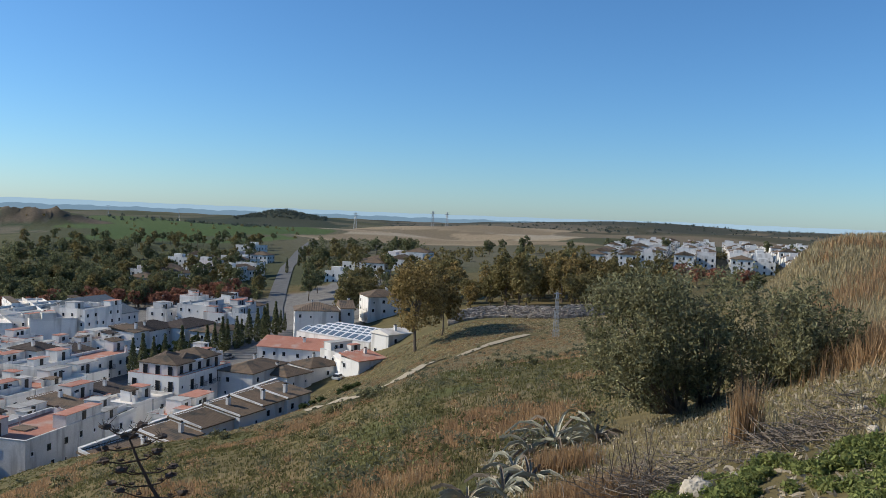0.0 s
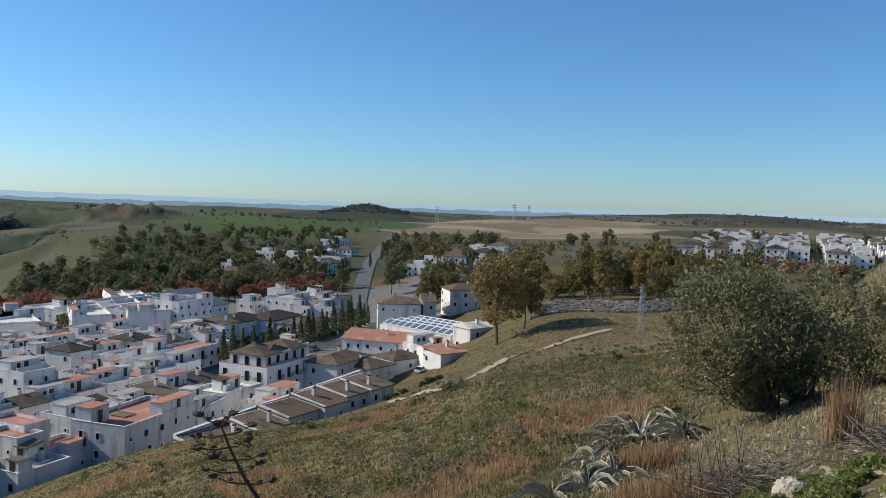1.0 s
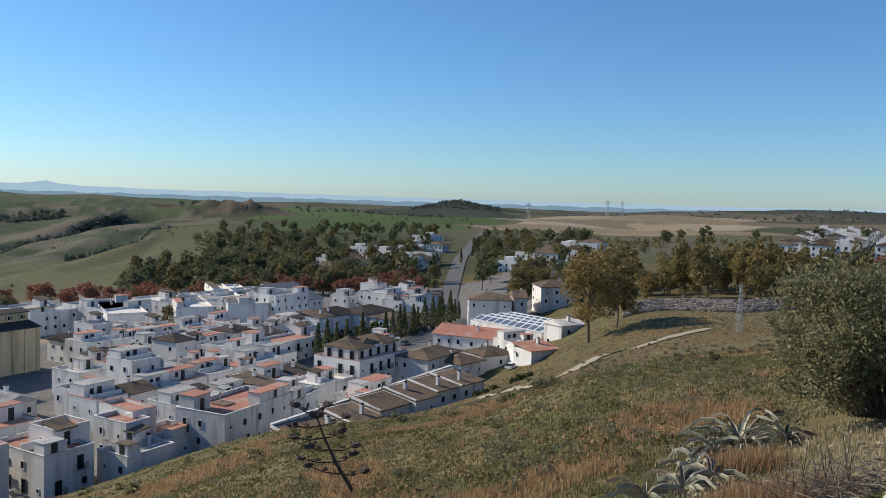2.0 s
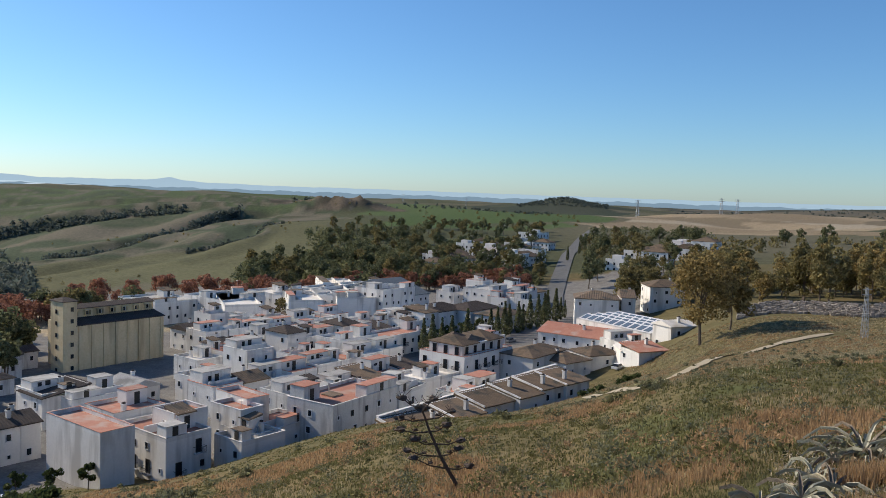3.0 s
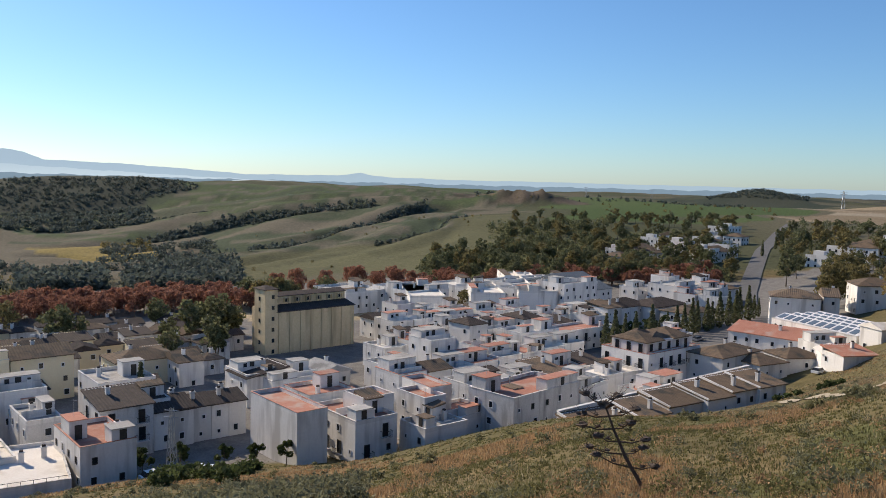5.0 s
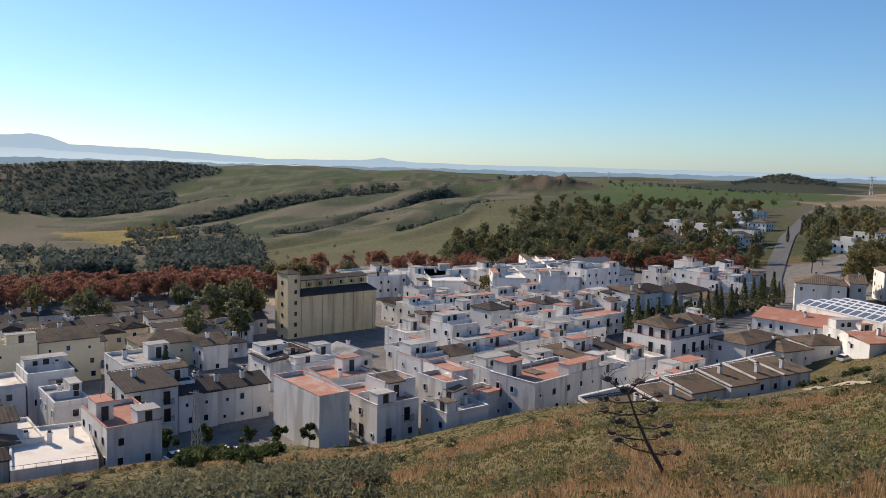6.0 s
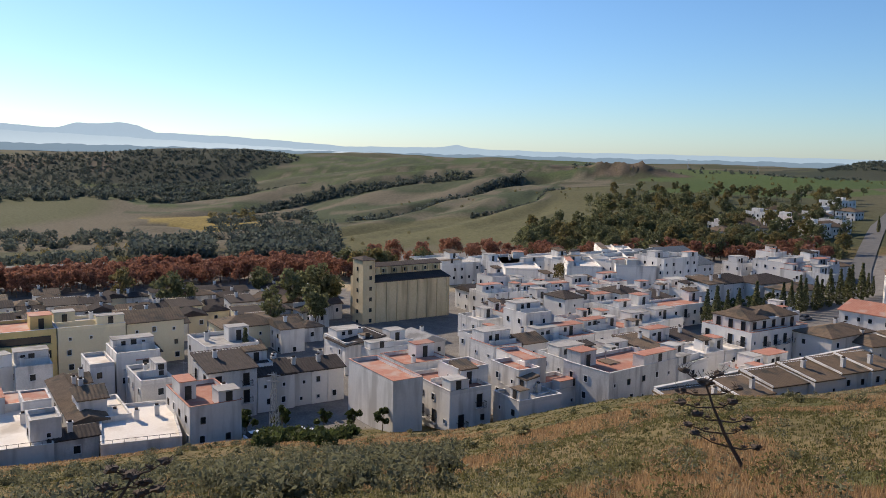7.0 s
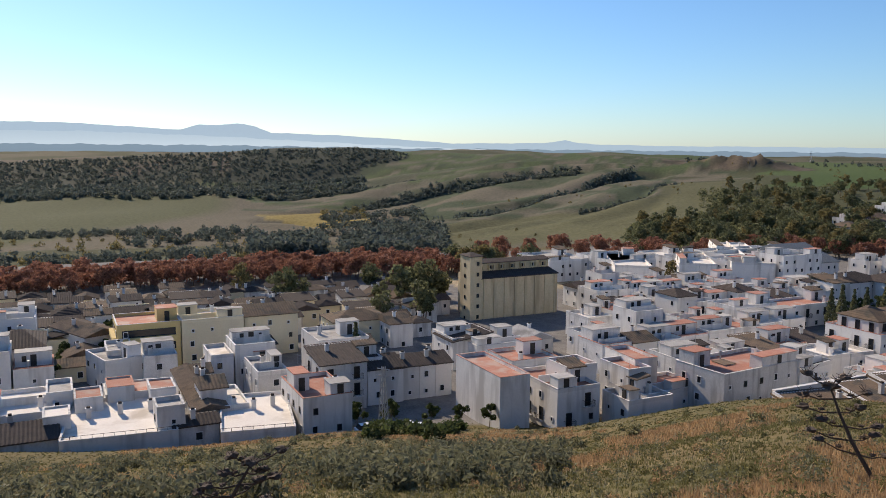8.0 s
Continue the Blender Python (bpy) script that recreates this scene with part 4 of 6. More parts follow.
# long row of low houses at the slope's foot: tiled roofs falling towards the slope
rx, ry = math.cos(radians(64.3)), math.sin(radians(64.3))
wall_root = new("row_wall")
tagged(wall_root, "long white-capped wall behind the row of low houses", "wall")
along = 0.0
for i, (length, off, eave) in enumerate([(11, 0.2, 9.2), (7.5, 0.9, 10.0), (8.5, 0.3, 10.7), (7, 1.3, 11.1), (7, 0.7, 11.5), (8.0, 1.2, 11.6)]):
    x, y = -47.6 + rx * along + off * ry, 118.6 + ry * along - off * rx
    low_house = house(x, y, 64.3, length - 0.3, 6.6 + off, eave, roof="shed", tile=TILE_BROWN, floors=1, group="row of low houses",
                      label="low white house with a weathered brown tile roof", clutter=i != 2)
    hh = eave - low_house.matrix_basis.translation.z
    k = Kit()
    k.face([(-0.28, -0.3, hh - 3), (-0.28, -0.3, hh + 0.3), (-0.28, 6.6 + off, hh + 1.55), (-0.28, 6.6 + off, hh - 3)])
    k.face([(-0.02, -0.3, hh - 3), (-0.02, 6.6 + off, hh - 3), (-0.02, 6.6 + off, hh + 1.55), (-0.02, -0.3, hh + 0.3)])
    k.face([(-0.28, -0.3, hh - 3), (-0.02, -0.3, hh - 3), (-0.02, -0.3, hh + 0.3), (-0.28, -0.3, hh + 0.3)])
    k.face([(-0.28, -0.3, hh + 0.3), (-0.02, -0.3, hh + 0.3), (-0.02, 6.6 + off, hh + 1.55), (-0.28, 6.6 + off, hh + 1.55)])
    k.part("party_wall", WHITE, low_house)
    along += length
a0, a1 = Vector((-53.9, 122.1, 0)), Vector((-33.2, 166.6, 0))
way = (a1 - a0).normalized()
side = Vector((-way.y, way.x, 0)) * 0.2
lift, rise_to = Vector((0, 0, 10.5)), Vector((0, 0, 2.5))
k = Kit()
for s in (-1, 1):
    p, q = a0 + side * s, a1 + side * s
    k.face([p, q, q + lift + rise_to, p + lift][::-s])
for p, top in ((a0, lift), (a1, lift + rise_to)):
    k.face([p - side, p + side, p + side + top, p - side + top])
k.part("wall", WHITE, wall_root)
k = Kit()
up = Vector((0, 0, 0.14))
p, q, r, s = a0 - side * 1.8 + lift, a1 - side * 1.8 + lift + rise_to, a1 + side * 1.8 + lift + rise_to, a0 + side * 1.8 + lift
k.face([p + up, q + up, r + up, s + up])
k.face([p, q, q + up, p + up])
k.face([r, s, s + up, r + up])
k.face([s, p, p + up, s + up])
k.part("coping", WHITE, wall_root)

# ---- the grain silo ----
def silo():
    root = new("grain_silo")
    root.matrix_basis = pose(-148.2, 154.8, 0.0, 0, 0, 74)
    tagged(root, "tall tan rendered grain silo with a slim stair tower", "silo")
    L, D, H = 24.5, 13.0, 12.9
    Kit().box(0, 0, -2, L, D, H).part("body", SILO, root)
    rib = Kit().box(-0.3, -0.28, -2, 0.3, 0, H - 0.3).mesh("rib", SILO)
    for i in range(8):
        shared("rib", rib, root, pose(L * (i + 0.25) / 7.5, 0, 0))
    k = Kit()
    tile_roof(k, L, D * 0.36, H + 0.02, 1.2, "shed", 0.3)
    k.part("front_roof", TILE_DARK, root)
    Kit().box(0, D * 0.36, H, L, D * 0.75, H + 3.4).part("lantern", SILO, root)
    hood = Kit().box(-0.95, -0.9, 1.1, 0.95, 0, 1.28)
    for x in (-0.8, 0.66):
        hood.box(x, -0.8, 0, x + 0.14, 0, 1.1)
    hood = hood.box(-0.8, -0.8, -0.12, 0.8, 0, 0.0).mesh("window_hood", SILO)
    for i in range(7):
        x = 2.0 + (L - 4.0) * i / 6
        shared("lantern_window", WINDOWS[1], root, pose(x, D * 0.36, H + 1.7))
        shared("window_hood", hood, root, pose(x, D * 0.36, H + 1.7))
    k = Kit()
    tile_roof(k, L, D * 0.39, H + 3.42, 0.7, "gable", 0.3)
    k.part("lantern_roof", TILE_DARK, root, at=pose(0, D * 0.36, 0))
    Kit().box(-3.6, -0.3, -2, -0.02, 5.2, 19.0).part("tower", SILO, root)
    k = Kit()
    tile_roof(k, 3.6, 5.5, 19.02, 0.8, "hip", 0.3)
    k.part("tower_roof", TILE_DARK, root, at=pose(-3.6, -0.3, 0))
    for i in range(6):
        shared("tower_window", WINDOWS[2], root, pose(-1.3, -0.3, 2.4 + 2.85 * i))
        shared("tower_window", WINDOWS[2], root, pose(-3.6, 2.6, 1.8 + 2.85 * i, 0, 0, -90))
    u, v = grid_uv(-151.5, 169.5)
    PLOTS.append((u, v, 13, 9))


silo()

# the planted avenue through the town
AVENUE = grid_uv(-74, 246)
PLOTS.append((AVENUE[0], AVENUE[1], 50, 8))

# ---- town: the close-packed houses between ----
def free(u, v, hu, hv):
    return all(abs(u - a) > hu + b - 1.2 or abs(v - c) > hv + e - 1.2 for a, c, b, e in PLOTS)


def infill(u0, u1, v0, v1, az0, az1, r0, r1, style, du=7.6, dv=9.2):
    v, row = v0, 0
    while v < v1:
        u = u0 + rnd.uniform(0, 2)
        while u < u1:
            w, d = du * rnd.uniform(0.78, 1.0), dv * rnd.uniform(0.85, 1.0)
            x = (u) * math.cos(GRID) - v * math.sin(GRID)
            y = (u) * math.sin(GRID) + v * math.cos(GRID)
            r, az = math.hypot(x, y), math.degrees(math.atan2(-x, y))
            if az0 < az < az1 and r0 < r < r1 and free(u, v, w / 2, d / 2) and rnd.random() < 0.94:
                c = pose(x, y, 0, 0, 0, 72) @ Vector((-w / 2, -d / 2, 0))
                style(c.x, c.y, w, d, gz_at(x, y))
            u += w + 0.15
        row += 1
        v += dv + (6.5 if row % 2 == 0 else 0.3)


def white_style(x, y, w, d, g):
    fl = 2 if rnd.random() < 0.88 else 3
    k = rnd.random()
    if k < 0.78:
        dk, txt = rnd.choice(((TERRA, "terracotta"), (TERRA, "terracotta"), (TERRA, "terracotta"), (TERRACE_GREY, "grey"), (TERRACE_GREY, "grey"), (TERRACE_PALE, "pale")))
        house(x, y, 72, w, d, g + 3.0 * fl + rnd.uniform(-0.6, 1.2), deck=dk, floors=fl, balconies=rnd.random() < 0.25, label="white flat-roofed town house with a %s roof terrace" % txt,
              wall=WHITE2 if rnd.random() < 0.15 else WHITE, group="white town houses")
    else:
        house(x, y, 72, w, d, g + 2.9 * fl, roof=rnd.choice(("gable", "hip", "shed")), tile=rnd.choice((TILE_BROWN, TILE_DARK)), floors=fl,
              label="white town house with a dark tiled roof", group="white town houses")


def low_style(x, y, w, d, g):
    if rnd.random() < 0.1:
        return
    house(x, y, 72 + rnd.uniform(-5, 5), w * rnd.uniform(0.8, 1.05), d * rnd.uniform(0.75, 1.0), g + rnd.uniform(2.4, 4.6), roof=rnd.choice(("hip", "gable", "gable", "shed", "gable")), turn=rnd.random() < 0.3,
          tile=rnd.choice((TILE_DARK, TILE_BROWN, TILE_DARK)), floors=1, wall=rnd.choice((CREAM, WHITE2, WHITE2)),
          label="low house with a dark grey-brown roof", group="low tiled houses", clutter=rnd.random() < 0.6)


infill(60, 320, 60, 230, 15.5, 37, 158, 262, white_style)
infill(-60, 200, 110, 260, 57, 80, 140, 172, white_style)
infill(-60, 200, 150, 290, 47, 80, 172, 262, low_style, 8.2, 7.6)
infill(260, 420, 60, 200, 13, 24, 300, 350, white_style)

# ---- plants: materials ----
def leaf_mat(name, a, b, vary=0.35, c=None):
    m = material(name, a, b, 0.9, 0.75, 0, fine=3.0, leaf=vary, c=c)
    nd, lk = m.node_tree.nodes, m.node_tree.links
    b = nd["Principled BSDF"]
    b.inputs["Specular IOR Level"].default_value = 0.15
    tr, ms = nd.new("ShaderNodeBsdfTranslucent"), nd.new("ShaderNodeMixShader")
    lk.new(b.inputs["Base Color"].links[0].from_socket, tr.inputs["Color"])
    ms.inputs[0].default_value = 0.4
    lk.new(b.outputs[0], ms.inputs[1])
    lk.new(tr.outputs[0], ms.inputs[2])
    lk.new(ms.outputs[0], nd["Material Output"].inputs["Surface"])
    return m


EUCA = leaf_mat("eucalyptus_leaves", (0.165, 0.145, 0.065), (0.255, 0.21, 0.09), 0.5)
EUCA_GOLD = leaf_mat("yellowing_leaves", (0.225, 0.17, 0.07), (0.34, 0.25, 0.10), 0.5)
PLANE = leaf_mat("rust_leaves", (0.25, 0.118, 0.076), (0.375, 0.19, 0.128), 0.4)
PINE = leaf_mat("dark_green_leaves", (0.115, 0.126, 0.064), (0.195, 0.197, 0.098), 0.5)
OLIVE = leaf_mat("grey_olive_leaves", (0.14, 0.138, 0.066), (0.29, 0.27, 0.15), 0.55)
CITRUS = leaf_mat("street_tree_leaves", (0.05, 0.07, 0.026), (0.095, 0.115, 0.042), 0.4)
HERB = leaf_mat("green_herbs", (0.15, 0.175, 0.05), (0.27, 0.29, 0.10), 0.4)
GRASS_DRY = leaf_mat("dry_grass", (0.30, 0.19, 0.10), (0.44, 0.30, 0.165), 0.35)
GRASS_STRAW = leaf_mat("straw_grass", (0.30, 0.25, 0.14), (0.46, 0.39, 0.24), 0.35)
GRASS_GREEN = leaf_mat("green_grass", (0.115, 0.112, 0.044), (0.195, 0.178, 0.074), 0.4)
SCRUB = leaf_mat("grey_green_scrub", (0.13, 0.135, 0.08), (0.21, 0.205, 0.125), 0.4)
BARK = material("bark", (0.10, 0.075, 0.055), (0.20, 0.16, 0.12), 3.0, 0.95, 0.03)
DEAD = material("dead_stalk", (0.055, 0.042, 0.032), (0.12, 0.09, 0.07), 6.0, 0.95, 0.01)
DEAD_GREY = material("dead_twigs", (0.13, 0.105, 0.08), (0.25, 0.205, 0.16), 6.0, 0.95, 0.01)
AGAVE = material("agave_leaf", (0.29, 0.285, 0.21), (0.45, 0.43, 0.34), 5.0, 0.7, 0.01, c=(0.33, 0.27, 0.18))
ROCK = material("pale_rock", (0.36, 0.31, 0.24), (0.52, 0.46, 0.37), 4.0, 0.95, 0.04)
STONE = material("rubble_stone", (0.20, 0.17, 0.14), (0.42, 0.37, 0.31), 0.8, 0.95, 0.05, leaf=0.4)
DIRT = material("trodden_dirt", (0.30, 0.25, 0.17), (0.40, 0.34, 0.25), 1.2, 0.97, 0.02)
ASPHALT = material("asphalt", (0.09, 0.09, 0.09), (0.15, 0.15, 0.145), 0.4, 0.92, 0.01)
nrng = np.random.default_rng(7)


def leaves(centres, size, spread=0.5, long=1.5):
    """Quads at the given centres, turned at random: vertices and faces."""
    n = len(centres)
    a = nrng.normal(size=(n, 3))
    a /= np.linalg.norm(a, axis=1, keepdims=True)
    b = np.cross(a, nrng.normal(size=(n, 3)))
    b /= np.linalg.norm(b, axis=1, keepdims=True)
    s = size * nrng.uniform(1 - spread, 1 + spread, (n, 1))
    a, b = a * s * long * 0.5, b * s * 0.5
    v = np.stack([centres - a, centres + b * 0.9, centres + a, centres - b * 0.9], 1).reshape(-1, 3)
    return v, np.arange(4 * n).reshape(-1, 4)


def crown_points(n, clumps, rx, rz, z0, lean=0.0, flat=0.85, clump_r=0.40):
    """Points in clumps spread over an uneven crown."""
    c = nrng.normal(size=(clumps, 3))
    c /= np.linalg.norm(c, axis=1, keepdims=True)
    c *= nrng.uniform(0.35, 1.0, (clumps, 1)) ** 0.5
    c *= np.array((rx, rx, rz)) * nrng.uniform(0.75, 1.1, (clumps, 1))
    c[:, 2] += z0
    pick = nrng.integers(0, clumps, n)
    p = nrng.normal(size=(n, 3))
    p /= np.linalg.norm(p, axis=1, keepdims=True)
    p *= nrng.uniform(0.3, 1, (n, 1)) ** 0.4 * clump_r * min(rx, rz * 1.3) * nrng.uniform(0.6, 1.3, (clumps, 1))[pick]
    p[:, 2] *= flat
    return c[pick] + p, c


def tree(name, label, leaf, height, rx, n=900, clumps=16, trunk=0.2, size=0.5, bare=0.35, narrow=False, group=""):
    root = new(name)
    tagged(root, label, "tree", group)
    rz = height * (1 - bare) / 2
    z0 = height - rz
    if narrow:
        t = nrng.uniform(0, 1, n)
        ang = nrng.uniform(0, 2 * math.pi, n)
        rr = rx * np.clip(np.minimum(1, (1 - t) * 1.6) * np.minimum(1, 0.5 + t * 4), 0, 1) * nrng.uniform(0.6, 1.05, n)
        pts, cl = np.stack([rr * np.cos(ang), rr * np.sin(ang), 0.3 + t * (height - 0.3)], 1), []
    else:
        pts, cl = crown_points(n, clumps, rx * 0.8, rz * 0.85, z0)
    v, f = leaves(pts, size)
    k = Kit()
    x, y, z = 0.0, 0.0, -0.5
    steps = 4
    for i in range(steps):
        nx, ny = x + rnd.uniform(-0.2, 0.2) * rx * 0.3, y + rnd.uniform(-0.2, 0.2) * rx * 0.3
        nz = z + (z0 + 0.5) / steps
        k.bar((x, y, z), (nx, ny, nz), trunk * (1 - 0.16 * i), 0, trunk * (1 - 0.16 * (i + 1)), 7)
        x, y, z = nx, ny, nz
    for c in list(cl)[:10]:
        s = rnd.uniform(0.45, 0.95)
        k.bar((x * s, y * s, -0.5 + (z + 0.5) * s), tuple(c), trunk * 0.35, 0, trunk * 0.1, 5)
    k.part("trunk", BARK, root)
    mesh_object("crown", v.tolist(), f.tolist(), leaf, root)
    return root


def plant(kinds, spots, low=0.85, high=1.15):
    """One tree at each spot; the kinds themselves take the first spots."""
    used = set()
    for x, y in spots:
        ob = rnd.choice(kinds)
        m = pose(x, y, gz_at(x, y), 0, 0, rnd.uniform(0, 360))
        s = rnd.uniform(low, high)
        if ob not in used:
            used.add(ob)
            ob.scale = (s, s, s)
            ob.matrix_basis = m @ Matrix.Diagonal((s, s, s, 1))
        else:
            c = copy_thing(ob, m)
            c.scale = (s * rnd.uniform(0.9, 1.1), s * rnd.uniform(0.9, 1.1), s)
    for ob in kinds:
        if ob not in used:
            for o in [*ob.children_recursive, ob]:
                bpy.data.objects.remove(o)


def spread(n, az0, az1, r0, r1, keep=None):
    out = []
    while len(out) < n:
        a, r = radians(rnd.uniform(az0, az1)), math.sqrt(rnd.uniform(r0 * r0, r1 * r1))
        x, y = -math.sin(a) * r, math.cos(a) * r
        if keep is None or keep(x, y):
            out.append((x, y))
    return out


def clear_of_houses(x, y, gap=1.5):
    u, v = grid_uv(x, y)
    return all(abs(u - a) > b + gap or abs(v - c) > e + gap for a, c, b, e in PLOTS)


def off_road(x, y):
    return not (300 < math.hypot(x, y) < 760 and 9.8 < math.degrees(math.atan2(-x, y)) < 12.3)


# ---- trees ----
euca = [tree("eucalyptus", "tall eucalyptus with thin olive-brown crown", EUCA, 17, 4.6, 2200, 34, 0.3, 0.45, 0.10, group="eucalyptus grove"),
        tree("eucalyptus", "tall eucalyptus with yellowing loose crown", EUCA_GOLD, 15, 4.0, 1900, 30, 0.26, 0.45, 0.12, group="eucalyptus grove"),
        tree("eucalyptus", "broad eucalyptus with drooping dull green crown", EUCA, 12, 5.4, 1900, 30, 0.28, 0.45, 0.10, group="eucalyptus grove")]
big = tree("eucalyptus", "big golden-olive eucalyptus at the edge of the field", EUCA_GOLD, 22.5, 7.6, 6500, 64, 0.42, 0.40, 0.08)
big.matrix_basis = pose(-5.5, 186, gz_at(-5.5, 186), 0, 0, 40)
side_tree = tree("eucalyptus", "slender eucalyptus beside the white wall", EUCA_GOLD, 15, 5.2, 2600, 24, 0.25, 0.48, 0.1)
side_tree.matrix_basis = pose(0.5, 192, gz_at(0.5, 192), 0, 0, 10)
plant(euca, spread(64, -12, 1.5, 222, 300) + spread(26, -1, 7, 275, 360) + spread(16, -16, -11, 240, 330), 0.55, 1.2)
rust = [tree("plane_tree", "autumn plane tree with rust-red leaves", PLANE, 10.5, 5.0, 1200, 20, 0.22, 0.55, 0.14, group="plane tree avenue"),
        tree("plane_tree", "rust-brown plane tree losing its leaves", PLANE, 9.5, 4.6, 1100, 18, 0.2, 0.5, 0.16, group="plane tree avenue")]
row = []
for i in range(60):
    t = i / 59
    for dv in (0, 9, 18):
        a = radians(80 - 37 * t + dv * 0.03)
        r = 284 + dv + 6 * math.sin(i * 1.7) + 16 * t
        row.append((-math.sin(a) * r, math.cos(a) * r))
row += spread(34, 26, 44, 318, 375) + spread(26, 13.5, 27, 372, 410) + spread(8, -22, -14, 380, 420)
plant(rust, row, 0.7, 1.02)
pines = [tree("pine_tree", "dark green pine of the wood behind the town", PINE, 11, 4.6, 900, 16, 0.25, 0.6, 0.3, group="wood behind the town"),
         tree("evergreen_tree", "dense dark evergreen of the wood", PINE, 13, 4.2, 900, 18, 0.25, 0.6, 0.2, group="wood behind the town"),
         tree("evergreen_tree", "olive-green tree of the wood", EUCA, 12, 4.4, 900, 18, 0.25, 0.6, 0.2, group="wood behind the town")]
plant(pines, spread(190, 13.2, 33, 380, 560) + spread(90, 11, 28, 560, 780, off_road) + spread(46, 2, 13, 360, 640, off_road) + spread(24, -24, -2, 330, 640) +
      spread(9, 47, 62, 215, 262, clear_of_houses) + spread(14, 30, 46, 290, 310, clear_of_houses) + spread(9, 46.8, 51, 200, 238, clear_of_houses), 0.6, 1.15)
street = [tree("street_tree", "small clipped street tree with round dark crown", CITRUS, 4.2, 1.6, 420, 9, 0.1, 0.35, 0.35, group="street trees")]
line = [(-160 - 4.4 * i, 50 + 2.0 * i + s) for i in range(9) for s in (0, 9)]
plant(street, line + [(-91, 84), (-88.5, 88), (-86, 92), (-96, 80), (-101, 77)] + [(-74 + c * 40 * math.cos(GRID) * i / 9 - 5 * math.sin(GRID) * -1 * 0 - 5.5, 246 + c * 40 * math.sin(GRID) * i / 9) for i in range(9) for c in (-1, 1)], 0.85, 1.2)
cyp = [tree("cypress", "narrow dark green cypress beside the avenue", PINE, 9, 1.0, 700, 1, 0.12, 0.4, 0, True, group="cypresses")]
plant(cyp, [(-74 + math.cos(GRID) * q + 6.5 * math.sin(GRID) + rnd.uniform(-0.6, 0.6), 246 + math.sin(GRID) * q - 6.5 * math.cos(GRID)) for q in range(-36, 48, 4)] + spread(16, 5, 13, 380, 600) + [(-126, 96)], 0.7, 1.3)


# ---- far woods and hedges, seen only as masses ----
def masses(name, label, leaf, spots, size, n=60):
    """Woods and bushes as clouds of leaves, rounded above and reaching the ground."""
    pts, sizes = [], []
    for x, y, s in spots:
        p = nrng.normal(size=(n, 3))
        p /= np.linalg.norm(p, axis=1, keepdims=True)
        q = nrng.uniform(0.7, 1.3, 3)
        p *= nrng.uniform(0.45, 1.05, (n, 1)) * s * q * (1 + 0.3 * np.sin(p[:, :1] * 5 + x) * np.sin(p[:, 2:] * 4 + y))
        pts.append(p + np.array((x, y, gz_at(x, y) + s * 0.55)))
        sizes.append(np.full((n, 1), s * size))
    v, f = leaves(np.concatenate(pts), np.concatenate(sizes))
    return tagged(mesh_object(name, v.tolist(), f.tolist(), leaf), label, "trees", kind="stuff")


def banded(n, az0, az1, r0, r1, s0, s1, test=None):
    return [(x, y, rnd.uniform(s0, s1)) for x, y in spread(n, az0, az1, r0, r1, test)]


def along_fold(n, az0, az1, count, thick, s0, s1):
    """Bushes in the hollow of one of the hill's folds."""
    out = []
    for i in range(count):
        az = rnd.uniform(az0, az1)
        r = float(np.interp(az, *FOLDS[n])) + rnd.gauss(0, thick)
        out.append((-math.sin(radians(az)) * r, math.cos(radians(az)) * r, rnd.uniform(s0, s1)))
    return out


# leaf colour paler and bluer than its own, with distance haze mixed in
FAR_HAZED = leaf_mat("far_woodland_hazed", (0.085, 0.102, 0.088), (0.125, 0.145, 0.118), 0.3)
masses("far_woods", "dark scrub covering the slopes of the far hill, haze in its colour", FAR_HAZED,
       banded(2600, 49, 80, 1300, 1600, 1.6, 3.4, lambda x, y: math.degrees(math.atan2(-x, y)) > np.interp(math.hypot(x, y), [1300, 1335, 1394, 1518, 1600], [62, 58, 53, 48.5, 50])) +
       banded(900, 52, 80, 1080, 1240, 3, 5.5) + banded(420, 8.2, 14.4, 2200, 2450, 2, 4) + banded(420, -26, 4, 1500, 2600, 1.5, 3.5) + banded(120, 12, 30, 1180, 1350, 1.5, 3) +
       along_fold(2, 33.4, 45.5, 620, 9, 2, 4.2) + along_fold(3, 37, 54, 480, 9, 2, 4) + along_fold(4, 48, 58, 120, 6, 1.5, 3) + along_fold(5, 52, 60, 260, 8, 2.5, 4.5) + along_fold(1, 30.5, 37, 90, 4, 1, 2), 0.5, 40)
masses("river_woods", "grey-green river trees filling the valley bottom, haze in their colour", FAR_HAZED,
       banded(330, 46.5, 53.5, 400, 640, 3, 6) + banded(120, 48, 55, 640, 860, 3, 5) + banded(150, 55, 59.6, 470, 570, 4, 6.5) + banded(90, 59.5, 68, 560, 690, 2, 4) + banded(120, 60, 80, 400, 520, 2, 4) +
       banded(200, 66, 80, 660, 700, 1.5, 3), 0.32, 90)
masses("field_scrub", "olive-brown scrub and orchard trees on the far fields", EUCA,
       banded(110, 59, 80, 430, 640, 1.5, 3) + banded(40, 52, 55, 800, 930, 2, 4) + banded(26, 30, 46, 520, 900, 0.8, 1.8) + banded(150, -26, 10, 420, 620, 2, 4) + banded(50, 10, 30, 760, 1100, 1.2, 2.5), 0.34, 70)
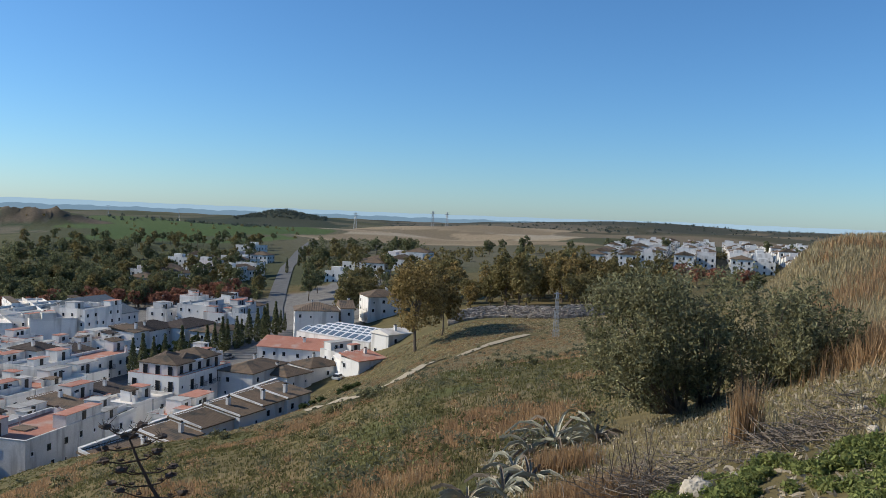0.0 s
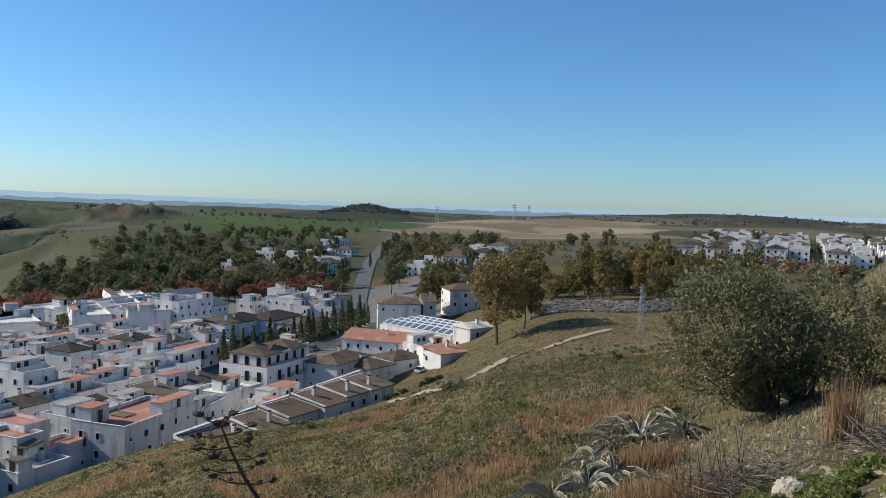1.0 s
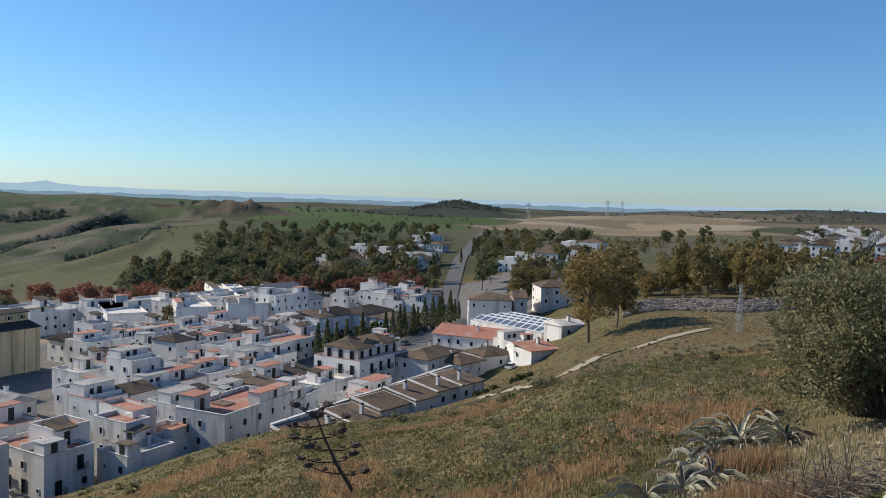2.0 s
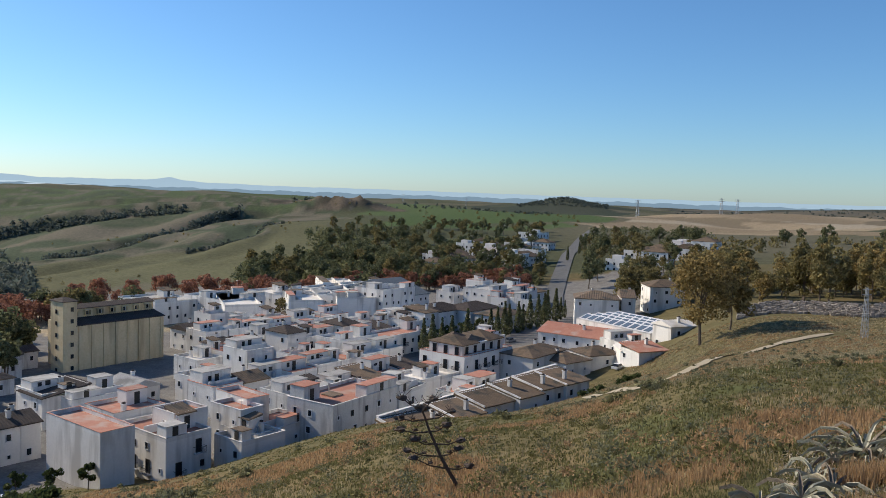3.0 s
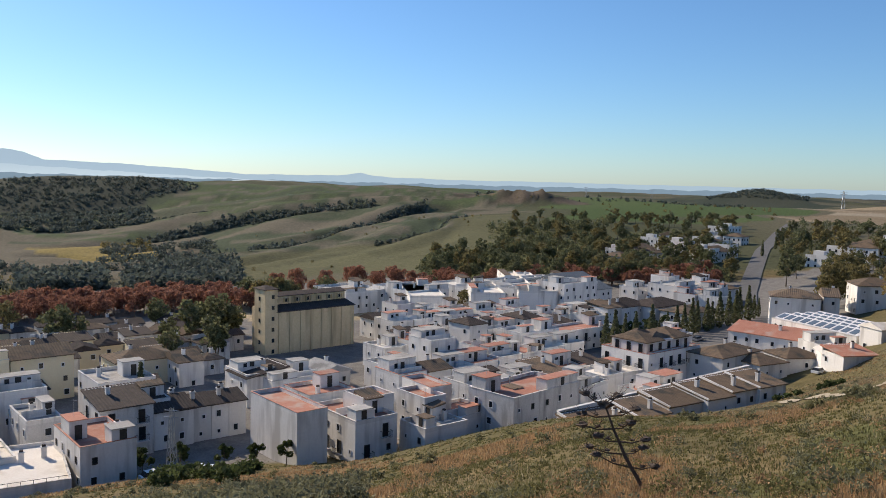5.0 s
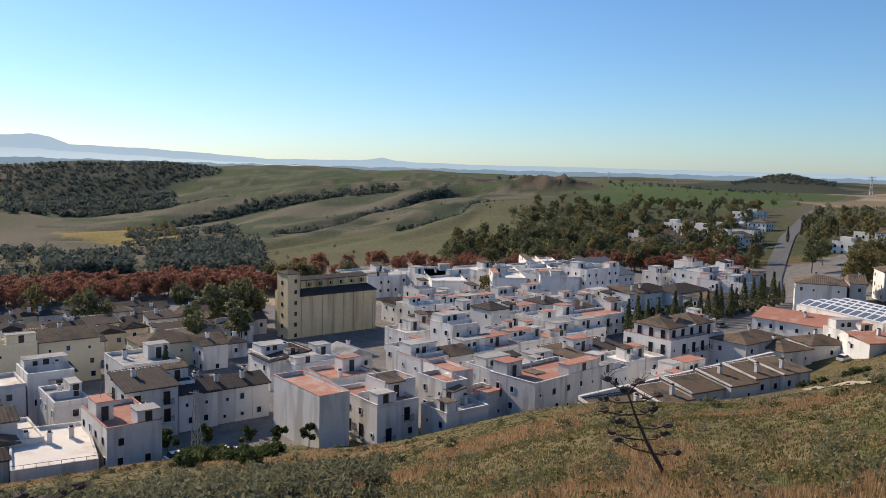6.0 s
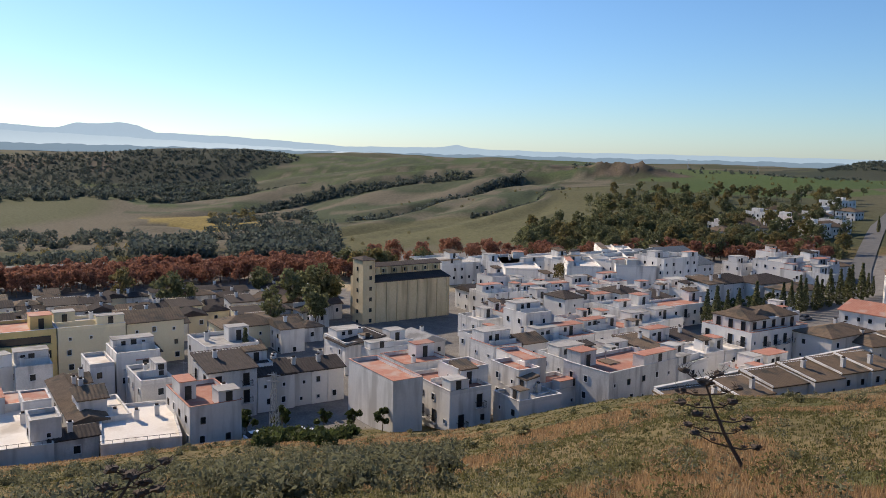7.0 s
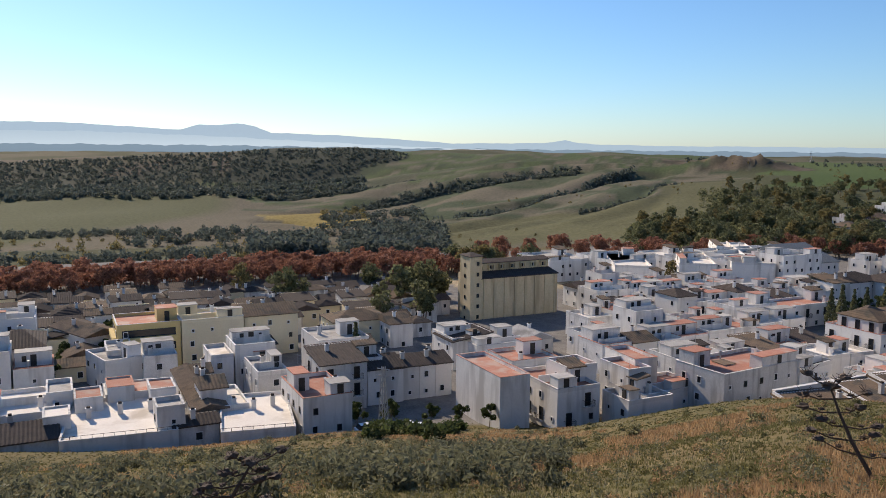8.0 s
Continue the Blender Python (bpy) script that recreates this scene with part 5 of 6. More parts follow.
masses("town_wood", "dense mixed wood closing the back of the town", PINE,
       banded(420, 20, 33.5, 395, 560, 2.5, 4.6) + banded(200, 13.3, 22, 400, 620, 2.2, 4.2) + banded(120, 21, 29, 560, 760, 2.5, 4.5) + banded(130, 1.5, 9.6, 380, 760, 1.6, 3.6) + banded(60, 12.4, 14, 390, 700, 1.6, 3.4), 0.26, 110)

# ---- slope: path, grass, scrub ----
def ribbon(name, pts, width, mat, lift, label, category, wob=0.0):
    fine = []
    for (x0, y0), (x1, y1) in zip(pts, pts[1:]):
        n = max(2, int(math.hypot(x1 - x0, y1 - y0) / 1.5))
        fine += [(x0 + (x1 - x0) * i / n, y0 + (y1 - y0) * i / n) for i in range(n)]
    fine.append(pts[-1])
    v, f = [], []
    for i, (x, y) in enumerate(fine):
        a, b = fine[max(0, i - 1)], fine[min(len(fine) - 1, i + 1)]
        d = Vector((b[0] - a[0], b[1] - a[1], 0)).normalized()
        wd = width * (1 + wob * math.sin(i * 0.9) * math.sin(i * 0.37))
        for s in (-1, -0.33, 0.33, 1):
            px, py = x - d.y * wd * s / 2, y + d.x * wd * s / 2
            v.append((px, py, gz_at(px, py) + lift))
    for i in range(len(fine) - 1):
        for j in range(3):
            f.append((4 * i + j, 4 * i + 4 + j, 4 * i + 5 + j, 4 * i + 1 + j)[::-1])
    return tagged(mesh_object(name, v, f, mat, flat=False), label, category, kind="structure")


PATH = [(-21.2, 134.4), (-13.5, 114), (-9.4, 109), (-5.8, 112), (-3.1, 123), (0.3, 143), (4.6, 156), (9.4, 163.5), (14.4, 169.6), (19, 174.6)]
ribbon("path", PATH, 2.1, DIRT, 0.16,
       "pale trodden dirt path across the grass slope", "path", 0.3)
c72, s72 = math.cos(GRID), math.sin(GRID)
ribbon("avenue", [(-74 - 46 * c72, 246 - 46 * s72), (-74, 246), (-74 + 48 * c72, 246 + 48 * s72)], 9, ASPHALT, 0.12, "shaded asphalt avenue between the white houses", "road")
ribbon("road", [(-64, 310), (-72, 350), (-80, 400), (-95, 500), (-108, 620), (-116, 720)], 8, ASPHALT, 0.35, "grey asphalt road leaving the town", "road")


def tufts(name, label, mat, n, az0, az1, r0, r1, height, blades, keep, width=0.006, flare=0.5, power=1.0, loose=0.35):
    az = np.radians(nrng.uniform(az0, az1, n))
    r = r0 * (r1 / r0) ** (nrng.uniform(0, 1, n) ** power)
    x, y = -np.sin(az) * r, np.cos(az) * r
    ok = keep(x, y, r, np.degrees(az))
    for (x0, y0), (x1, y1) in zip(PATH, PATH[1:]):  # nothing grows on the path
        t = np.clip(((x - x0) * (x1 - x0) + (y - y0) * (y1 - y0)) / ((x1 - x0) ** 2 + (y1 - y0) ** 2), 0, 1)
        ok &= np.hypot(x - x0 - t * (x1 - x0), y - y0 - t * (y1 - y0)) > 3.0
    x, y, r = x[ok], y[ok], r[ok]
    z = relief(x, y)
    m = len(x)
    h = height * nrng.uniform(0.5, 1.2, (m, blades)) * (0.75 + 0.006 * np.minimum(r, 90))[:, None]
    t = nrng.uniform(0, 2 * np.pi, (m, blades))
    lean = h * flare * nrng.uniform(0.1, 1.0, (m, blades))
    wd = np.maximum(width, 0.00075 * r)[:, None] * nrng.uniform(0.7, 1.4, (m, blades))
    off = nrng.normal(0, 1, (m, blades, 2)) * (loose * height * (1 + r * 0.012))[:, None, None]
    bx, by = x[:, None] + off[..., 0], y[:, None] + off[..., 1]
    bz = relief(bx, by)
    ct, st = np.cos(t), np.sin(t)
    v = np.stack([np.stack([bx - st * wd, by + ct * wd, bz - 0.02], -1), np.stack([bx + st * wd, by - ct * wd, bz - 0.02], -1),
                  np.stack([bx + ct * lean, by + st * lean, bz + h], -1)], 2).reshape(-1, 3)
    f = np.arange(len(v)).reshape(-1, 3)
    return tagged(mesh_object(name, v.tolist(), f.tolist(), mat), label, "grass", kind="stuff")


def patch(x, y, f=1.0, ph=0.0):
    return np.sin(x * 0.11 * f + 2 * np.sin(y * 0.05 * f) + ph) * np.sin(y * 0.13 * f + 1.7 * np.sin(x * 0.07 * f)) + 0.6 * np.sin(x * 0.53 * f + ph) * np.sin(y * 0.47 * f)


def on_slope(x, y, r, az):
    hill = EYE - 1.62 - np.interp(az, TABLE, FALL_EASED) * r
    return (relief(x, y) - hill < 2.6) | (r < 60) | ((az < 7) & (r < 204))


near_side = lambda x, y, r, az: (az > -11) | (r > 14)
tufts("dry_grass", "rust-dry grass in patches over the slope", GRASS_DRY, 70000, -12, 80, 6, 190, 0.19, 6,
      lambda x, y, r, az: on_slope(x, y, r, az) & (2.2 * rusty(x, y) - 1.0 + 0.4 * patch(x, y, 4.0, 1.0) + 0.4 * patch(x, y, 13.0, 2.0) > 0.1), power=0.8)
tufts("green_grass", "short green grass over the slope", GRASS_GREEN, 80000, -20, 80, 4, 200, 0.085, 6,
      lambda x, y, r, az: on_slope(x, y, r, az) & (2.0 * rusty(x, y) - 1.0 + 0.6 * patch(x, y, 4.0, 1.0) < 0.3) & near_side(x, y, r, az), flare=0.9, power=0.8)
tufts("straw_grass", "pale straw grass among the green", GRASS_STRAW, 20000, -20, 80, 5, 190, 0.15, 5,
      lambda x, y, r, az: on_slope(x, y, r, az) & (0.5 * patch(x, y, 1.7, 2.0) + 0.6 * patch(x, y, 7.0) > 0.4) & near_side(x, y, r, az), power=0.8)
tufts("mound_grass", "dry grass on the mound", GRASS_STRAW, 9000, -33, -19, 16, 48, 0.26, 6, lambda x, y, r, az: az < -21 + (r - 14) * 0.02)
tufts("mound_reeds", "rusty dry stalks on the mound's flank", GRASS_DRY, 3000, -34, -24.5, 11, 34, 0.5, 6, lambda x, y, r, az: (patch(x, y, 3) > 0) & (az < -24.5 - (16 - r) * 0.3))


def shrubs(name, label, mat, spots, leaf, n):
    pts = []
    for x, y, s in spots:
        p = nrng.normal(size=(n, 3))
        p /= np.linalg.norm(p, axis=1, keepdims=True)
        p *= nrng.uniform(0.2, 1, (n, 1)) ** 0.5 * np.array((s, s, s * 0.75)) * (1 + 0.35 * np.sin(p[:, :1] * 7 + x) * np.sin(p[:, 1:2] * 6))
        pts.append(p + np.array((x, y, gz_at(x, y) + s * 0.5)))
    v, f = leaves(np.concatenate(pts), leaf, long=2.2)
    return tagged(mesh_object(name, v.tolist(), f.tolist(), mat), label, "shrubs", kind="stuff")


def slope_spots(n, az0, az1, r0, r1, s0, s1):
    out = []
    while len(out) < n:
        a, r = radians(rnd.uniform(az0, az1)), r0 * (r1 / r0) ** rnd.random()
        x, y = -math.sin(a) * r, math.cos(a) * r
        if bool(on_slope(np.array(x), np.array(y), np.array(r), np.array(math.degrees(a)))):
            out.append((x, y, rnd.uniform(s0, s1)))
    return out


shrubs("slope_scrub", "grey-green scrub bushes on the slope above the houses", SCRUB, slope_spots(330, 38, 80, 17, 105, 0.25, 0.75), 0.075, 280)
shrubs("slope_bushes", "small olive-green bushes scattered over the grass", OLIVE, slope_spots(90, -9, 45, 35, 170, 0.2, 0.55), 0.10, 160)
shrubs("dry_cushions", "low rusty cushions of dry weeds on the slope", GRASS_DRY, slope_spots(330, -10, 80, 12, 160, 0.10, 0.34), 0.032, 90)
shrubs("green_cushions", "low olive cushions of weeds on the slope", SCRUB, slope_spots(560, -12, 80, 11, 170, 0.10, 0.36), 0.032, 90)
shrubs("dark_cushions", "dull green low weeds dotting the slope", GRASS_GREEN, slope_spots(620, -12, 80, 10, 170, 0.10, 0.36), 0.032, 90)
tufts("field_grass", "rough dull grass on the far part of the slope", GRASS_STRAW, 22000, -13, 16, 85, 205, 0.16, 6, lambda x, y, r, az: on_slope(x, y, r, az), flare=0.8)
tufts("field_straw", "dry tufts on the far part of the slope", GRASS_DRY, 9000, -13, 16, 80, 205, 0.2, 6, lambda x, y, r, az: on_slope(x, y, r, az) & (patch(x, y, 2.0, 1.0) > 0.25), flare=0.6)
shrubs("field_weeds", "small dark weeds dotting the field below the rubble bank", SCRUB, slope_spots(240, -13, 14, 75, 200, 0.2, 0.5), 0.12, 70)
shrubs("foot_hedge", "dark bushes along the foot of the slope", CITRUS, [(-22 + i * 1.3 + rnd.uniform(-1, 1), 139 + i * 2.0, rnd.uniform(0.4, 1.1)) for i in range(7)] +
       [(-64.5 - 0.5 * i, 150 - 1.5 * i, 0.9) for i in range(4)] + [(-60.5 + i * 1.0, 166 + 1.6 * i, 1.4) for i in range(7)] + slope_spots(26, 45, 52, 80, 112, 0.7, 1.4), 0.28, 260)
shrubs("bank_herbs", "fresh green weeds on the near bank", HERB, [(x, y, rnd.uniform(0.04, 0.10)) for x, y in spread(900, -33, -15.5, 4.8, 9.5) if (y < 7.5 - 0.12 * x and patch(x, y, 14) > -0.15) or (x > 4.3 + 0.1 * (9 - y) and patch(x, y, 11) > -0.2)], 0.02, 170)


def olive_bush():
    root = new("olive_bush")
    root.matrix_basis = pose(3.95, 11.9, gz_at(3.95, 11.9) - 0.1)
    tagged(root, "large grey-green wild olive bush with dark twiggy inside", "bush")
    pts, k = [], Kit()
    for cx, cy, cz, rx, rz, n in ((-0.85, 0.2, 1.15, 0.95, 1.0, 17000), (0.15, 0.2, 0.75, 0.7, 0.7, 8000), (1.05, -0.8, 1.1, 0.85, 0.9, 15000), (-1.1, -0.2, 0.6, 0.75, 0.6, 7000), (1.4, -0.6, 1.0, 0.6, 0.6, 6000)):
        p, c = crown_points(n, 60, rx, rz, cz, flat=0.9, clump_r=0.30)
        p[:, :2] += (cx, cy)
        pts.append(p)
        for q in c[:26]:
            k.bar((cx * 0.5 + rnd.uniform(-0.2, 0.2), cy * 0.5, 0), (q[0] + cx, q[1] + cy, q[2]), 0.022, 0, 0.005, 4)
    # loose upright sprays over the outline
    for i in range(150):
        a, t = rnd.uniform(0, 6.28), rnd.uniform(0.3, 1)
        bx, by = -0.1 + 1.6 * t * math.cos(a), -0.2 + 0.9 * t * math.sin(a)
        bz = 0.5 + 1.35 * math.sqrt(max(0.05, 1 - t * t)) * (1.0 if bx < 0.3 else 0.82)
        s = np.linspace(0, 1, 24)[:, None]
        d = np.array((rnd.uniform(-0.2, 0.2), rnd.uniform(-0.2, 0.2), rnd.uniform(0.3, 0.55)))
        pts.append(np.array((bx, by, bz)) + s * d + nrng.normal(0, 0.03, (24, 3)))
    pts = np.concatenate(pts)
    pts = pts[pts[:, 2] > 0.05]
    v, f = leaves(pts, 0.026, long=2.3)
    k.part("branchwork", BARK, root)
    mesh_object("foliage", v.tolist(), f.tolist(), OLIVE, root)


olive_bush()


def dead_stalk(x, y, height, label, lean, thick=1.0, across=(0.95, 0.31)):
    root = new("dead_stalk")
    root.matrix_basis = pose(x, y, gz_at(x, y) - 0.05)
    tagged(root, label, "dried plant")
    k = Kit()
    lean = Vector((lean[0], lean[1], 0))
    p = Vector((0, 0, 0))

    def tip(e, n, s):
        """A clump of dried seed pods on short twigs, grown into one lump."""
        for j in range(7):
            t = e + 1.5 * Vector((rnd.uniform(-s, s), rnd.uniform(-s, s), rnd.uniform(-0.3 * s, s)))
            k.bar(e - Vector((0, 0, 0.02)), t, 0.005 * thick, 0, 0.003 * thick, 4)
        lump = bmesh.new()
        bmesh.ops.create_icosphere(lump, subdivisions=2, radius=1)
        for w in lump.verts:
            w.co *= 1 + 0.9 * noise.noise(w.co * 2.3 + e * 9)
            w.co = e + Vector((w.co.x * s, w.co.y * s, w.co.z * s * 0.5)) * (0.55 + n * 0.025)
        data = bpy.data.meshes.new("seed_head")
        lump.to_mesh(data)
        lump.free()
        data.materials.append(DEAD)
        new("seed_head", data).parent = root

    for i in range(7):
        q = p + lean * (height / 7) + Vector((rnd.uniform(-0.03, 0.03), rnd.uniform(-0.02, 0.02), height / 7))
        k.bar(p, q, (0.034 - 0.003 * i) * thick, 0, (0.031 - 0.003 * i) * thick, 7)
        if i >= 1:
            for s in (-1, 1):
                out = Vector((*across, 0)) * s * rnd.uniform(0.35, 0.75) * (1 - i * 0.06) + Vector((0, 0, rnd.uniform(0.0, 0.25)))
                m = q + out * 0.5 - Vector((0, 0, 0.05))
                e = q + out
                k.bar(q, m, 0.014 * thick, 0, 0.011 * thick, 5).bar(m, e, 0.011 * thick, 0, 0.007 * thick, 5)
                tip(e, 12, 0.11)
                tip(m + Vector((0, 0, 0.06)), 5, 0.07)
        p = q
    tip(p, 16, 0.13)
    k.part("stem", DEAD, root)


dead_stalk(-4.6, 14.25, 1.6, "dried brown branching umbel stalk standing in the grass", (-0.46, -0.15), 1.25)
dead_stalk(-10.75, 5.35, 1.2, "dark dried stalk with clustered seed heads", (0.2, 0.42), 1.3, (0.45, 0.89))


def agave(x, y, s, n, dry):
    root = new("agave")
    root.matrix_basis = pose(x, y, gz_at(x, y) - 0.03, 0, 0, rnd.uniform(0, 360))
    tagged(root, "grey-green agave with dry drooping leaves" if dry else "spiky grey-green agave rosette", "agave")
    me = []
    for i in range(n):
        a = i * 2.4 + rnd.uniform(-0.2, 0.2)
        up = rnd.uniform(0.15, 1.25)
        k, L = Kit(), s * rnd.uniform(0.7, 1.1)
        rows, bend = [], rnd.uniform(0.3, 1.0) if dry else rnd.uniform(0.0, 0.35)
        for j in range(6):
            t = j / 5
            ang = up - bend * t * t * 1.6
            w = 0.04 * s * (1 - t) ** 0.7 * (0.7 + 1.2 * t * (1 - t) * 2)
            rows.append((L * t * math.cos(ang), L * t * math.sin(ang), max(w, 0.004)))
        for (r0, z0, w0), (r1, z1, w1) in zip(rows, rows[1:]):
            k.face([(r0, -w0, z0 + 0.02), (r1, -w1, z1 + 0.02), (r1, 0, z1), (r0, 0, z0)])
            k.face([(r0, 0, z0), (r1, 0, z1), (r1, w1, z1 + 0.02), (r0, w0, z0 + 0.02)])
            k.face([(r0, -w0, z0 + 0.02), (r0, 0, z0 - 0.025), (r1, 0, z1 - 0.012), (r1, -w1, z1 + 0.02)])
            k.face([(r0, w0, z0 + 0.02), (r1, w1, z1 + 0.02), (r1, 0, z1 - 0.012), (r0, 0, z0 - 0.025)])
        k.part("leaf", DEAD_GREY if dry and rnd.random() < 0.3 else AGAVE, root, at=pose(0, 0, 0, 0, 0, math.degrees(a)))


for x, y, s, n, dry in ((1.75, 11.9, 0.8, 38, True), (2.3, 11.6, 0.65, 34, True), (1.35, 11.3, 0.55, 26, True), (0.75, 8.7, 0.5, 30, True), (0.35, 8.3, 0.42, 26, True), (1.1, 9.3, 0.5, 26, True), (1.0, 10.2, 0.5, 24, True)):
    agave(x, y, s, n, dry)


def rock(x, y, s, flat):
    me = bmesh.new()
    bmesh.ops.create_icosphere(me, subdivisions=3, radius=1)
    for w in me.verts:
        w.co *= 1 + 0.3 * noise.noise(w.co * 1.3 + Vector((x, y, 0))) + 0.08 * noise.noise(w.co * 4)
        w.co = Vector((w.co.x * s, w.co.y * s * 0.8, w.co.z * s * flat))
    data = bpy.data.meshes.new("rock")
    me.to_mesh(data)
    me.free()
    data.materials.append(ROCK)
    ob = new("rock", data)
    ob.matrix_basis = pose(x, y, gz_at(x, y) + s * flat * 0.3, 0, 0, rnd.uniform(0, 360))
    tagged(ob, "pale weathered limestone rock lying on the bank", "rock", "loose rocks")


for x, y, s, fl in ((2.2, 6.75, 0.14, 0.9), (2.35, 7.1, 0.13, 0.5), (2.6, 7.0, 0.08, 0.6), (4.3, 8.2, 0.09, 0.6), (4.0, 7.4, 0.07, 0.6), (3.75, 5.9, 0.10, 0.4), (4.1, 6.1, 0.13, 0.4), (3.3, 8.6, 0.07, 0.7)):
    rock(x, y, s, fl)


def twig_pile(x, y, rad, n, label, up=0.22):
    k = Kit()
    for i in range(n):
        a, b = rnd.uniform(0, 6.28), rnd.uniform(-0.25, 0.45)
        cx, cy = rnd.gauss(0, rad * 0.45), rnd.gauss(0, rad * 0.35)
        L = rnd.uniform(0.12, 0.5)
        z = gz_at(x + cx, y + cy) + rnd.uniform(0.0, up)
        d = Vector((math.cos(a) * math.cos(b), math.sin(a) * math.cos(b), math.sin(b))) * L
        p = Vector((x + cx, y + cy, z))
        m = p + d * 0.5 + Vector((rnd.uniform(-0.03, 0.03), rnd.uniform(-0.03, 0.03), rnd.uniform(-0.03, 0.03)))
        k.bar(p, m, 0.005, 0, 0.004).bar(m, p + d, 0.004, 0, 0.002)
    tagged(k.part("brushwood", DEAD_GREY), label, "brushwood", kind="stuff")


twig_pile(1.85, 7.25, 0.55, 300, "heap of dead grey twigs on the ground")
twig_pile(3.5, 7.75, 0.6, 240, "heap of grey brushwood below the olive bush", 0.12)
k = Kit()
for i in range(26):
    a = rnd.uniform(-0.35, 0.35)
    bx, by = 1.75 + rnd.uniform(-0.35, 0.25), 7.5 + rnd.uniform(-0.2, 0.2)
    k.bar((bx, by, gz_at(bx, by)), (bx + a * 0.5, by + rnd.uniform(-0.1, 0.1), gz_at(bx, by) + rnd.uniform(0.25, 0.6)), 0.006, 0, 0.003)
tagged(k.part("dead_stems", DEAD), "upright dead stems beside the brushwood", "dried plant", kind="stuff")
tufts("tall_straw", "upright tuft of tall straw-coloured grass before the bush", GRASS_DRY, 44, -21.4, -20.2, 9.0, 9.3, 0.8, 9, lambda x, y, r, az: r > 0, 0.004, 0.22, 1.0, 0.06)
tufts("straw_clump", "upright pale grass clumps before the bush", GRASS_STRAW, 60, -27.5, -22, 8.8, 9.8, 0.5, 6, lambda x, y, r, az: patch(x, y, 12) > 0.5, 0.004, 0.35, 1.0, 0.1)
tufts("verge_grass", "rusty dry grass beside the brushwood", GRASS_DRY, 1300, -14, -7.5, 7.4, 10.5, 0.3, 8, lambda x, y, r, az: patch(x, y, 5, 1) > 0.1, 0.004, 0.4)
tufts("bush_grass", "dull dry grass under the bush", GRASS_STRAW, 1600, -30, -12, 8.2, 13, 0.10, 6, lambda x, y, r, az: r > 0, 0.004, 0.6)

# dry litter on the near bank
lp = np.array([(x, y, gz_at(x, y) + 0.015) for x, y in spread(5200, -33, -3, 4.6, 12.5)])
lv, lf = leaves(lp, 0.035, long=2.4)
tagged(mesh_object("litter", lv.tolist(), lf.tolist(), leaf_mat("dry_litter", (0.32, 0.26, 0.18), (0.52, 0.45, 0.34), 0.4)), "dry leaves and straw littering the bank", "litter", kind="stuff")
twig_pile(2.7, 8.3, 1.2, 110, "loose grey twigs under the bush", 0.06)
twig_pile(4.2, 8.4, 0.9, 110, "loose dry twigs along the bank", 0.08)

# ---- rubble bank, masts, cars ----
v, f = [], []
for i in range(1500):
    t, q = rnd.random(), rnd.random()
    az = radians(-0.6 - 11.5 * t)
    r = 206 + 5 * q + 4 * math.sin(t * 7)
    s = rnd.uniform(0.22, 0.5)
    x, y = -math.sin(az) * r, math.cos(az) * r
    z = gz_at(x, y) + 0.2 + 2.3 * q
    n = len(v)
    for sx, sy, sz in ((-1, -1, -1), (1, -1, -1), (1, 1, -1), (-1, 1, -1), (-1, -1, 1), (1, -1, 1), (1, 1, 1), (-1, 1, 1)):
        v.append((x + s * sx * rnd.uniform(0.6, 1.1), y + s * sy * rnd.uniform(0.6, 1.1), z + 0.8 * s * sz * rnd.uniform(0.6, 1.1)))
    f += [tuple(n + j for j in w) for w in ((0, 1, 5, 4), (1, 2, 6, 5), (2, 3, 7, 6), (3, 0, 4, 7), (4, 5, 6, 7))]
tagged(mesh_object("rubble_bank", v, f, STONE), "long bank of pale rubble stones above the field", "stone bank", kind="stuff")


def lattice_mast(x, y, height, wide, label, arms=True):
    root = new("lattice_mast")
    root.matrix_basis = pose(x, y, gz_at(x, y), 0, 0, 20)
    tagged(root, label, "power mast", "masts")
    k = Kit()
    n = max(5, int(height / (wide * 1.6)))
    wd = lambda z: wide * (1 - 0.65 * z / height) / 2
    t = max(0.05, height * 0.005)
    for i in range(n):
        z0, z1 = height * i / n, height * (i + 1) / n
        a, b = wd(z0), wd(z1)
        for sx, sy, tx, ty in ((-1, -1, 1, -1), (1, -1, 1, 1), (1, 1, -1, 1), (-1, 1, -1, -1)):
            k.bar((sx * a, sy * a, z0), (sx * b, sy * b, z1), t)
            k.bar((sx * a, sy * a, z0), (tx * b, ty * b, z1), t * 0.6)
            k.bar((tx * a, ty * a, z0), (sx * b, sy * b, z1), t * 0.6)
    k.part("lattice", STEEL, root)
    if arms:
        for zz in (0.86, 0.96):
            Kit().bar((-wide * 0.9, 0, height * zz), (wide * 0.9, 0, height * zz), t * 1.3).part("crossarm", STEEL, root)


lattice_mast(-84.5, 69.0, 9.0, 1.1, "grey lattice power mast at the foot of the slope")
lattice_mast(24, 168, 9.5, 1.0, "thin grey lattice mast on the field's edge")
for az, r, h in ((6.2, 1500, 38), (0.8, 1700, 40), (-0.2, 1750, 38), (22.4, 2000, 30), (18, 2100, 30), (-26.2, 1500, 22)):
    a = radians(az)
    lattice_mast(-math.sin(a) * r, math.cos(a) * r, h, h * 0.16, "distant electricity pylon on the skyline")

